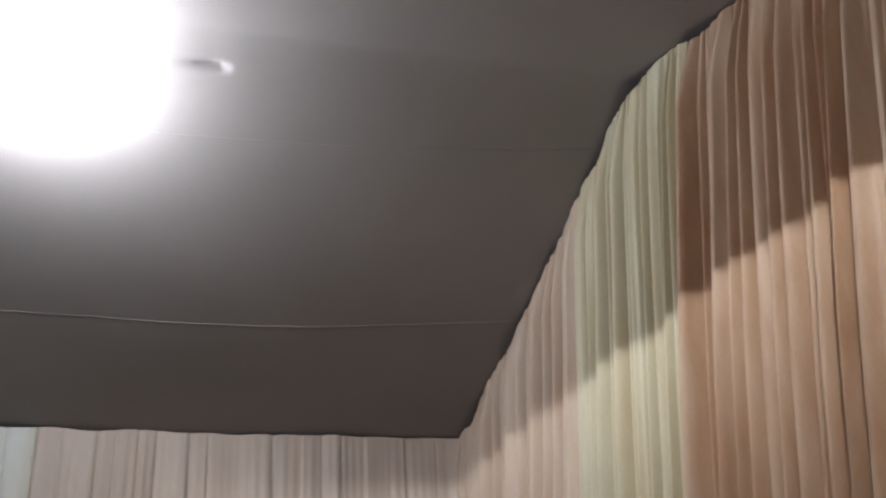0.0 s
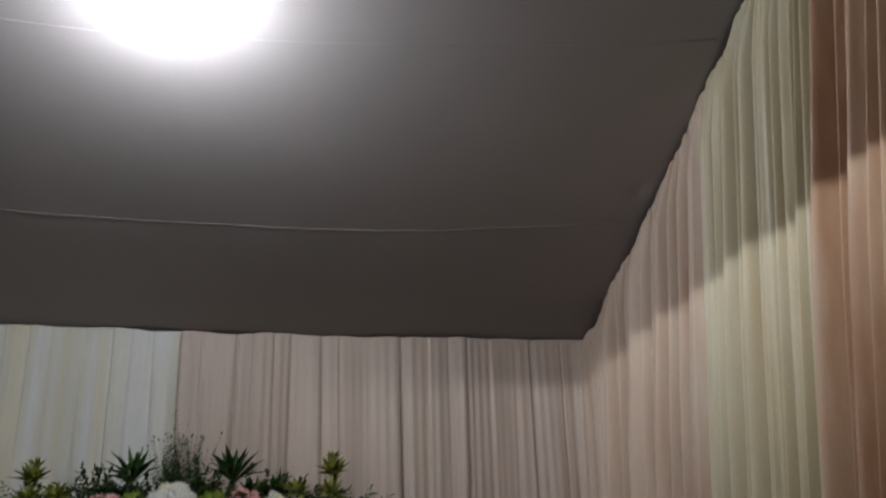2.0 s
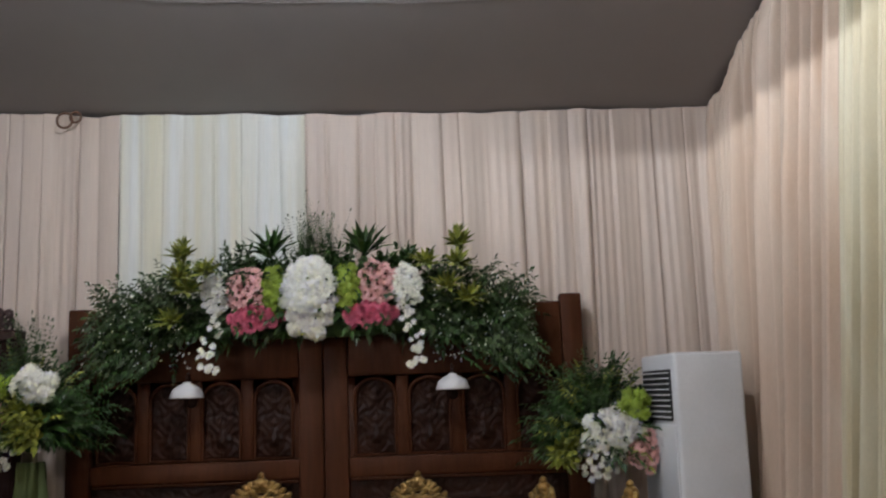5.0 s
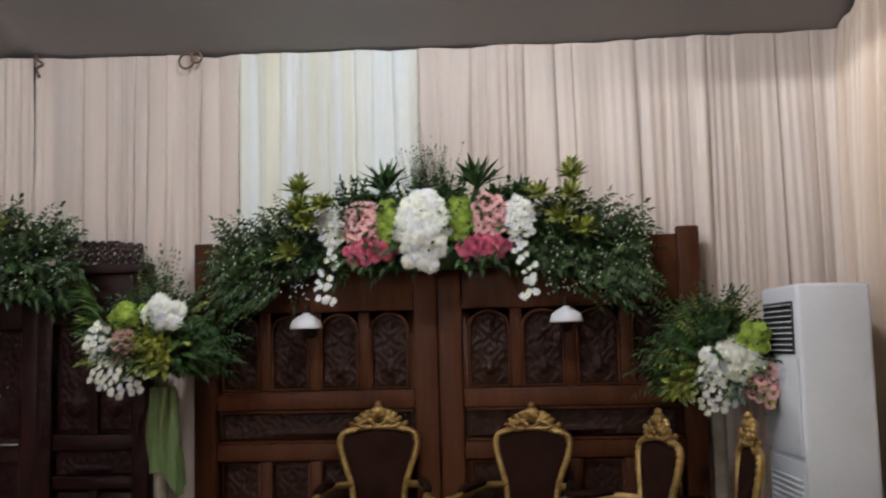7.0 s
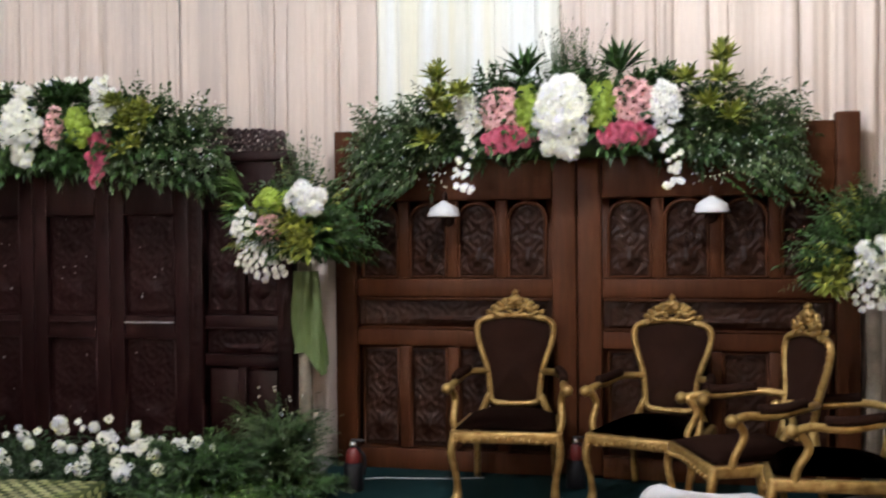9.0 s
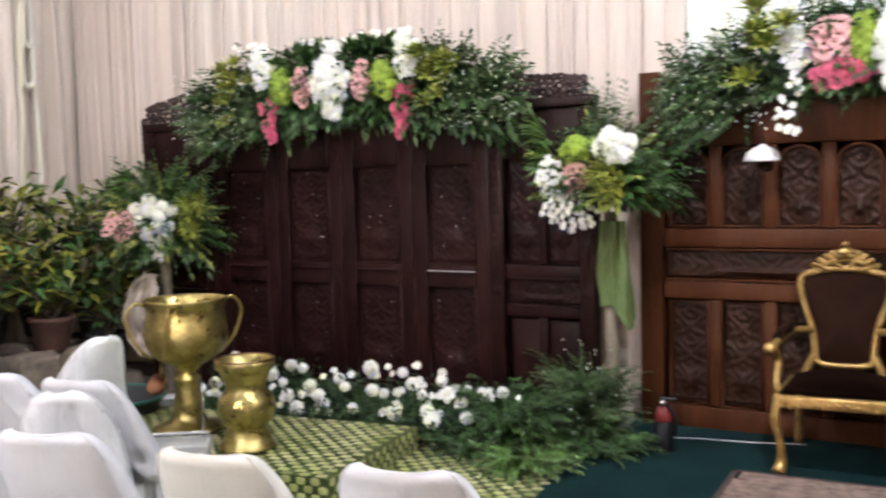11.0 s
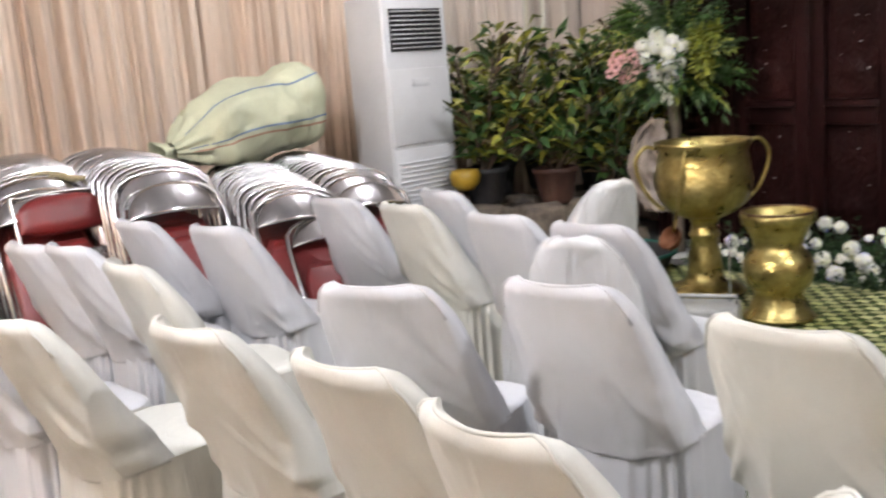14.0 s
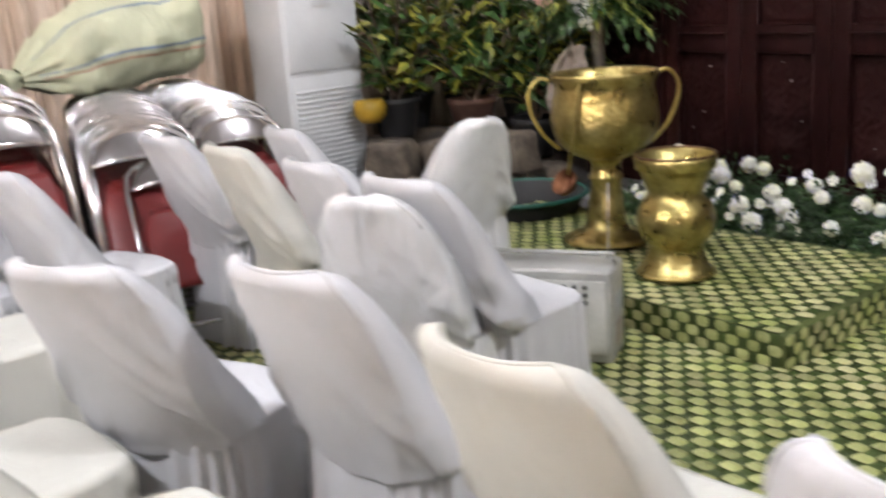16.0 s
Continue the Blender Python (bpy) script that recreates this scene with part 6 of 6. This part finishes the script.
# ---- folding chairs in leaning stacks ----
def folding_chair():
    """A folded steel chair, 0.98 long, that stands along +z; its back faces +x."""
    g = group_at("folding_chair", pose(0, 0, 0), "folded chrome chair with red vinyl seat in a leaning stack", "chair", "stacked folding chairs")
    pts = [(0, -0.215, 0.0), (0, -0.215, 0.78)]
    for k in range(1, 10):
        a = math.pi * k / 10
        pts.append((0, -0.215 * math.cos(a), 0.80 + 0.15 * math.sin(a) ** 0.7))
    pts += [(0, 0.215, 0.78), (0, 0.215, 0.0)]
    steel = part("frame", tube(pts, 0.0115, 8), M["chrome"], g)
    pts = [(-0.022, -0.185, 0.02), (-0.022, -0.185, 0.56), (-0.022, 0.185, 0.56), (-0.022, 0.185, 0.02)]
    part("rear_frame", tube(pts, 0.0105, 8), M["chrome"], g)
    def fn(u, v):
        y = (u - 0.5) * 0.40
        top = 0.80 + 0.135 * max(0.0, 1 - (abs(u - 0.5) * 2) ** 2.6) ** 0.5
        z = 0.79 + (top - 0.79) * v
        return (0.012 + 0.045 * (1 - (2 * u - 1) ** 2) - 0.02 * v * v, y, z)
    sheet("backrest", 18, 8, fn, M["chrome"], g, "polished chrome back plate", thick=0.004)
    def seat(u, v):
        k = 1 - 0.25 * max(0, v - 0.75) * 4 * (abs(u - 0.5) * 2) ** 3
        return (-0.006 + 0.014 * (1 - (2 * u - 1) ** 4) * (1 - (2 * v - 1) ** 4), (u - 0.5) * 0.375 * k, 0.33 + 0.37 * v)
    sheet("seat", 14, 12, seat, M["red"], g, "padded red vinyl seat", thick=0.012)
    part("crossbar", tube([(0.0, -0.21, 0.16), (0.0, 0.21, 0.16)], 0.008, 8), M["chrome"], g)
    for s in (-1, 1):
        part("foot_cap", tube([(0, s * 0.215, 0.0), (0, s * 0.215, 0.03)], 0.014, 8), M["black"], steel, "black rubber foot")
    return g


def build_stacks():
    src = folding_chair()
    first = True
    r = random.Random(9)
    for y, x0, n, t0, t1, turn, veer, size in ((1.60, -4.68, 19, 37, 20, -6, 0.06, 1.0), (1.04, -4.30, 23, 37, 19, -8, 0.18, 1.0), (0.60, -4.60, 19, 30, 5, 0, -0.06, 1.10), (0.12, -4.95, 17, 28, 5, 4, 0.05, 1.10), (-0.42, -4.95, 17, 26, 6, 6, 0.0, 1.0)):
        for k in range(n):
            f = k / (n - 1)
            tilt = t0 + (t1 - t0) * f ** 0.45
            length = size
            top_x, across = x0 - 0.054 * k, y + 0.054 * k * veer
            if k == 0 and y == 1.04:
                tilt, top_x, across = 44, x0 + 0.03, y + 0.10
            m = pose(top_x + length * math.sin(radians(tilt)), across + r.uniform(-0.012, 0.012), 0.014, 0, 0, turn + r.uniform(-1.5, 1.5)) @ pose(0, 0, 0, 0, -tilt, 0) @ Matrix.Scale(size, 4)
            if first:
                src.matrix_basis = m
                first = False
            else:
                copy_thing(src, m)
    # one chair with a red back pad in front
    g = group_at("folding_chair", pose(-4.55, 0.22, 0.012, 0, 0, 8) @ pose(0, 0, 0, 0, -20, 0), "folded chrome chair with a red vinyl back pad", "chair", "stacked folding chairs")
    pts = [(0, -0.215, 0.0), (0, -0.215, 0.86), (0, -0.17, 0.95), (0, 0.17, 0.95), (0, 0.215, 0.86), (0, 0.215, 0.0)]
    part("frame", tube(smooth_path(pts, 4), 0.0115, 8), M["chrome"], g)
    def pad(u, v):
        y = (u - 0.5) * 0.42
        e = abs(u - 0.5) * 2
        low, high = 0.755 + 0.025 * e * e, 0.945 - 0.075 * e ** 4
        return (0.016 + 0.03 * (1 - e ** 4) * (1 - (2 * v - 1) ** 4), y, low + (high - low) * v)
    sheet("backrest", 24, 12, pad, M["red"], g, "red vinyl back pad", thick=0.02)
    sheet("seat", 8, 8, lambda u, v: (0.05, (u - 0.5) * 0.36, 0.30 + 0.36 * v), M["chrome"], g, "bare grey metal seat", thick=0.01)


def build_sack():
    """A tied sack of cloth, lying over the stacks."""
    g = group_at("tied_sack", pose(0, 0, 0), "stuffed pale green woven sack lying on the stacked chairs", "sack")
    a, b = Vector((-5.30, 0.86, 1.02)), Vector((-5.62, 1.79, 1.235))
    axis = (b - a)
    L = axis.length
    axis.normalize()
    side = axis.cross(Vector((0, 0, 1))).normalized()
    up = side.cross(axis)
    def at(u, v, out=0.0):
        t = 2 * math.pi * u
        neck = min(1.0, 0.22 + v * 3.2) * (1 - 0.12 * (v - 0.5) ** 2)
        end = math.sqrt(max(0.0, 1 - max(0.0, (v - 0.90) / 0.10) ** 4))
        rad = 0.222 * (0.92 + 0.26 * v) * neck * end + 0.004
        c = a + axis * (L * v) + up * (0.02 * math.sin(v * 5))
        d = side * math.cos(t) * 1.1 + up * math.sin(t) * 0.95
        lump = 1 + 0.22 * noise.noise(d * 1.3 + axis * v * 4.2) + 0.06 * noise.noise(d * 4 + axis * v * 12)
        if v < 0.15:
            lump += 0.12 * math.sin(11 * t)
        return c + d * (rad * lump + out)
    sheet("sack_body", 48, 44, lambda u, v: at(u, v), M["sack"], g)
    for u0, m in ((0.12, "blue"), (0.93, "rust"), (0.955, "blue"), (0.40, "blue")):
        sheet("stripe", 2, 44, lambda u, v, u0=u0: at(u0 + 0.008 * u + 0.02 * math.sin(v * 4), 0.06 + 0.9 * v, 0.004), M[m], g)
    sheet("tied_neck", 20, 6, lambda u, v: a - axis * (0.10 * v) + (side * math.cos(6.283 * u) + up * math.sin(6.283 * u)) * (0.03 + 0.05 * v + 0.012 * math.sin(25 * u)), M["sack"], g)
    return g


# ---- small things ----
def build_small():
    # amplifier box with a rod aerial
    g = group_at("portable_amplifier", pose(-2.79, 2.07, 0.014, 0, 0, 36), "grey metal portable amplifier with knobs and a rod aerial", "amplifier")
    part("case", box(0.46, 0.20, 0.33, 0, 0, 0.165, 0.012), M["metalgrey"], g)
    panel = part("front_panel", box(0.42, 0.008, 0.26, 0, -0.103, 0.165, 0.003), M["panelgrey"], g, "pale grey front panel")
    part("label_plate", box(0.055, 0.003, 0.045, 0.105, -0.1085, 0.155, 0.001), M["blue_label"], panel, "small bluish printed label")
    part("label_plate", box(0.060, 0.003, 0.070, 0.108, -0.1085, 0.082, 0.001), M["brown_label"], panel, "small brown printed label")
    part("speaker_cloth", box(0.20, 0.004, 0.19, -0.09, -0.1085, 0.145, 0.002), M["metalgrey"], panel)
    for i in range(9):
        part("knob", lathe([(0.0075, 0), (0.0075, 0.010), (0.005, 0.012)], 12, m=Matrix.Translation((0.07 + 0.036 * (i % 3), -0.107, 0.275 - 0.027 * (i // 3))) @ Matrix.Rotation(math.pi / 2, 4, "X")), M["grille"], panel, "small black knob")
    part("side_label", box(0.006, 0.09, 0.06, 0.232, 0, 0.2, 0.002), M["label"], g)
    part("side_label", box(0.006, 0.09, 0.08, 0.232, 0, 0.09, 0.002), M["paper"], g)
    part("aerial", tube([(0.19, 0.05, 0.33), (0.195, 0.05, 0.60)], 0.004, 6), M["chrome"], g)
    part("rail", tube([(-0.22, 0, 0.335), (-0.22, 0, 0.365), (0.22, 0, 0.365), (0.22, 0, 0.335)], 0.008, 8), M["metalgrey"], g)
    # fire extinguishers
    for x, y in ((-0.985, 4.03), (0.26, 4.36)):
        g = group_at("fire_extinguisher", pose(x, y, 0.014), "small red fire extinguisher with a black base", "fire extinguisher", "fire extinguishers")
        part("cylinder", lathe([(0.040, 0.15), (0.045, 0.16), (0.045, 0.20), (0.036, 0.235), (0.02, 0.25)], 24), M["red"], g)
        part("base", lathe([(0.055, 0.0), (0.058, 0.01), (0.056, 0.155), (0.044, 0.165)], 24), M["black"], g)
        part("valve", lathe([(0.022, 0.25), (0.025, 0.265), (0.02, 0.285)], 16), M["chrome"], g)
        part("lever", box(0.09, 0.016, 0.012, 0.03, 0, 0.292, 0.004), M["grille"], g, "black squeeze lever")
        part("hose", tube(smooth_path([(0.02, -0.01, 0.26), (0.075, -0.02, 0.2), (0.07, -0.02, 0.10)], 5), 0.008, 8), M["black"], g)
    # bundle of straw rope over the stacked chairs
    bm = bmesh.new()
    rs = random.Random(12)
    for k in range(26):
        y0 = rs.uniform(-0.03, 0.03)
        tube(smooth_path([(-5.02 + rs.uniform(-0.05, 0.05), 0.0 + y0, 0.955 + rs.uniform(0, 0.02)), (-5.0 + rs.uniform(-0.03, 0.03), 0.14 + y0, 0.975 + rs.uniform(0, 0.03)), (-4.98 + rs.uniform(-0.05, 0.05), 0.30 + y0, 0.945 + rs.uniform(0, 0.02))], 4), 0.005, 5, bm)
    tagged(link_mesh("straw_rope", bm, M["straw_rope"]), "loose hank of pale straw rope on the stacked chairs", "rope")
    # spare length of pale cloth tied up on the side drape
    g = group_at("cloth_tail", pose(0, 0, 0), "pale cloth tail tied up in loops on the side drape", "cloth")
    for low, half, wide, x in ((1.45, 0.115, 0.055, -6.40), (2.36, 0.080, 0.040, -6.385), (2.70, 0.055, 0.035, -6.37)):
        def hang(u, v, low=low, half=half, wide=wide, x=x):
            q = (2 * u - 1) / 0.35
            w = half - wide * v
            if abs(q) < 1:
                y, z = w * math.sin(q * math.pi / 2), low + wide * v * 1.6 + w * 2.2 * (1 - math.cos(q * math.pi / 2))
            else:
                f = (abs(q) - 1) / (1 / 0.35 - 1)
                z0 = low + wide * v * 1.6 + w * 2.2
                y, z = math.copysign(w * (1 - 0.55 * f), q) + 0.008 * math.sin(9 * f), z0 + (3.69 - z0) * f
            return (x + 0.035 * math.sin(math.pi * v) + 0.006 * math.sin(14 * u), 4.22 + y, z)
        sheet("loop", 48, 8, hang, M["cream"], g, thick=0.004)
    # cable along the foot of the screen
    pts = smooth_path([(-1.0, 4.28, 0.02), (-0.85, 4.32, 0.021), (-0.6, 4.36, 0.02), (-0.3, 4.44, 0.021)], 8)
    tagged(link_mesh("cable", tube(pts, 0.003, 6), M["plastic"]), "thin white cable along the foot of the screen", "cable")
    # coil of wire at the eave
    bm = bmesh.new()
    for k, (x, z, r) in enumerate(((-1.40, 3.40, 0.05), (-1.33, 3.42, 0.035))):
        tube([(x + r * math.cos(t), 4.74, z + r * math.sin(t)) for t in np.linspace(0, 2 * math.pi, 20, endpoint=False)], 0.008, 6, bm, closed=True)
    tagged(link_mesh("wire_coil", bm, M["brown"]), "small coil of brown wire hanging at the eave", "wire")
    # cord knot where a drape is pinned to the eave
    bm = tube(smooth_path([(-2.45, 4.735, 3.50), (-2.43, 4.73, 3.46), (-2.40, 4.735, 3.43), (-2.44, 4.73, 3.40), (-2.42, 4.735, 3.34)], 5), 0.011, 7)
    tagged(link_mesh("cord_knot", bm, M["brown"]), "dark knotted cord pinning a drape at the eave", "cord")
    # standing fan
    g = group_at("standing_fan", pose(2.39, 1.47, 0, 0, 0, 250), "dark wire-guarded standing fan by the drapes", "fan")
    C = Vector((0, 0, 1.385))
    for k in range(3):
        rr = (0.25, 0.17, 0.09)[k]
        part("guard_ring", tube([C + Vector((rr * math.cos(t), -0.07 - 0.03 * k, rr * math.sin(t))) for t in np.linspace(0, 6.283, 36, endpoint=False)], 0.004, 6, closed=True), M["grille"], g)
        part("guard_ring", tube([C + Vector((rr * math.cos(t), 0.05 + 0.02 * k, rr * math.sin(t))) for t in np.linspace(0, 6.283, 36, endpoint=False)], 0.004, 6, closed=True), M["grille"], g)
    bm = bmesh.new()
    for k in range(48):
        t = k * 2 * math.pi / 48
        o = Vector((math.cos(t), 0, math.sin(t)))
        tube(smooth_path([C + o * 0.04 + Vector((0, -0.13, 0)), C + o * 0.17 + Vector((0, -0.10, 0)), C + o * 0.25 + Vector((0, -0.01, 0)), C + o * 0.17 + Vector((0, 0.07, 0)), C + o * 0.05 + Vector((0, 0.09, 0))], 3), 0.0022, 4, bm)
    part("guard_mesh", bm, M["grille"], g)["kind"] = "stuff"
    motor = part("motor", lathe([(0.05, 0.0), (0.075, 0.03), (0.075, 0.13), (0.04, 0.17)], 20, m=Matrix.Translation((0, 0.08, 1.385)) @ Matrix.Rotation(-math.pi / 2, 4, "X")), M["grille"], g)
    for k in range(3):
        t0 = k * 2.094
        def blade(u, v, t0=t0):
            a, rad = t0 + 0.8 * u, 0.04 + 0.17 * v
            return (rad * math.cos(a), -0.03 + 0.05 * (u - 0.5), 1.385 + rad * math.sin(a))
        sheet("fan_blade", 8, 6, blade, M["metalgrey"], motor, thick=0.003)
    part("pole", tube([(0, 0.1, 0.03), (0, 0.1, 1.40)], 0.018, 10), M["metalgrey"], g)
    part("base", lathe([(0.22, 0.0), (0.22, 0.02), (0.06, 0.045)], 28, m=Matrix.Translation((0, 0.1, 0))), M["grille"], g)
    # teal basin, wrapped bundle and yellow flower head by the stones
    g = group_at("basin", pose(-4.25, 3.05, 0.012), "dark grey basin with a teal rim behind the chairs", "basin")
    part("bowl", lathe([(0.26, 0.0), (0.29, 0.10), (0.33, 0.19), (0.345, 0.20), (0.345, 0.21), (0.32, 0.21), (0.28, 0.10), (0.25, 0.02)], 36), M["grille"], g)
    part("rim", tube([(0.345 * math.cos(t), 0.345 * math.sin(t), 0.21) for t in np.linspace(0, 6.283, 40, endpoint=False)], 0.012, 8, closed=True), M["teal"], g, "teal plastic rim")
    def wrap(u, v):
        spread = 0.06 + 0.30 * math.sin(math.pi * min(1.0, v * 0.75 + 0.08))
        e = u - 0.5
        fold = 0.05 * noise.noise((u * 4, v * 3, 2)) + 0.03 * noise.noise((u * 9, v * 8, 5))
        return (-4.63 - 0.20 * v * (1 - v) * 2.2 - 0.03 * v + e * spread, 3.80 - 0.10 * (1 - 4 * e * e) * spread + fold, 0.92 - 0.60 * v + 0.04 * noise.noise((u * 5, v * 2, 9)))
    ob = sheet("paper_wrap", 26, 30, wrap, M["paper"], thick=0.004)
    tagged(ob, "crumpled pale wrapping hanging under the bouquet", "wrapping")
    g = group_at("yellow_basket", pose(-5.50, 2.86, 0.53), "round yellow woven basket on the stones", "basket")
    bm = lathe([(0.06, 0.0), (0.095, 0.04), (0.105, 0.09), (0.09, 0.135), (0.08, 0.135), (0.09, 0.09), (0.05, 0.02)], 28)
    for v in bm.verts:
        v.co += v.co.normalized() * 0.004 * math.sin(v.co.z * 300 + 14 * math.atan2(v.co.y, v.co.x))
    part("bowl", bm, M["yellow"], g)


main_flowers()
left_flowers()
bouquet(pose(-1.30, 4.10, 0.012), "white, pink and lime bouquet on a green-draped stand between screens", 101, (-0.1, -1, 0),
        [("chrysanthemum", -0.14, 0.23, 0.10, 0.085, 9), ("lime_chrysanthemum", 0.07, 0.23, 0.085, 0.06, 9), ("pink_gerbera", 0.08, 0.08, 0.085, 0.065, 9),
         ("white_aster", 0.25, 0.08, 0.075, 0.12, 22), ("white_aster", 0.12, -0.10, 0.17, 0.12, 40), ("lime_leaf", -0.12, 0.03, 0.07, 0.09, 12), ("long_leaf", 0.30, 0.24, 0.04, 0.10, 6)], 0.38, 1.22, True, -0.4, 380, 46)
bouquet(pose(-4.66, 3.98, 0.0), "white and pink bouquet on a stand beside the dark screen", 131, (0.55, -0.84, 0),
        [("chrysanthemum", 0.0, 0.05, 0.16, 0.16, 11), ("pink_gerbera", 0.23, 0.0, 0.13, 0.08, 16), ("lime_leaf", -0.26, 0.04, 0.05, 0.13, 12), ("long_leaf", 0.22, 0.26, 0.06, 0.08, 7), ("white_aster", 0.0, -0.17, 0.07, 0.09, 12)], 0.50, 1.05, False, -0.85)
bouquet(pose(1.86, 4.30, 0.012), "white and pink bouquet on a stand beside the teak screen", 161, (-0.1, -1, 0),
        [("chrysanthemum", -0.05, 0.04, 0.14, 0.11, 14), ("white_aster", 0.02, -0.12, 0.15, 0.11, 30), ("pink_gerbera", -0.22, -0.09, 0.08, 0.10, 14), ("lime_chrysanthemum", -0.17, 0.16, 0.08, 0.08, 9), ("lime_leaf", 0.23, -0.04, 0.05, 0.10, 8)], 0.38, 1.08, False)
ground_plants()
for k, (x, y, z, h) in enumerate(((-5.72, 2.92, 0.40, 0.95), (-5.50, 3.36, 0.36, 0.9), (-5.60, 3.85, 0.36, 0.95), (-6.0, 3.2, 0.40, 1.1), (-6.0, 3.65, 0.4, 1.05), (-5.32, 3.72, 0.2, 0.95), (-5.38, 4.1, 0.3, 1.0), (-5.9, 4.1, 0.4, 1.1))):
    croton(x + 0.12, y + 0.18, z, h, 300 + 10 * k)
for k, (x, y, z, s) in enumerate(((-5.45, 2.78, 0, 0.17), (-5.40, 3.18, 0, 0.16), (-5.35, 3.55, 0, 0.17), (-5.62, 2.90, 0.16, 0.17), (-5.58, 3.28, 0.14, 0.15), (-5.50, 3.66, 0.14, 0.15), (-5.85, 3.0, 0.1, 0.2),
                                  (-5.88, 3.45, 0.1, 0.2), (-5.80, 3.9, 0.1, 0.2), (-5.20, 3.0, 0, 0.12), (-5.15, 3.4, 0, 0.12), (-5.1, 3.75, 0, 0.13), (-5.28, 2.72, 0.22, 0.16), (-5.16, 3.06, 0.18, 0.17), (-5.05, 3.42, 0.2, 0.16), (-5.0, 2.78, 0, 0.17), (-4.9, 3.12, 0, 0.16))):
    rock(x + 0.16, y + 0.05, z, (s * 0.84, s * 0.92, s * 0.84), k + 1)
tall_pot()
small_pot()
build_mats()
build_rug()
build_stacks()
build_sack()
build_small()
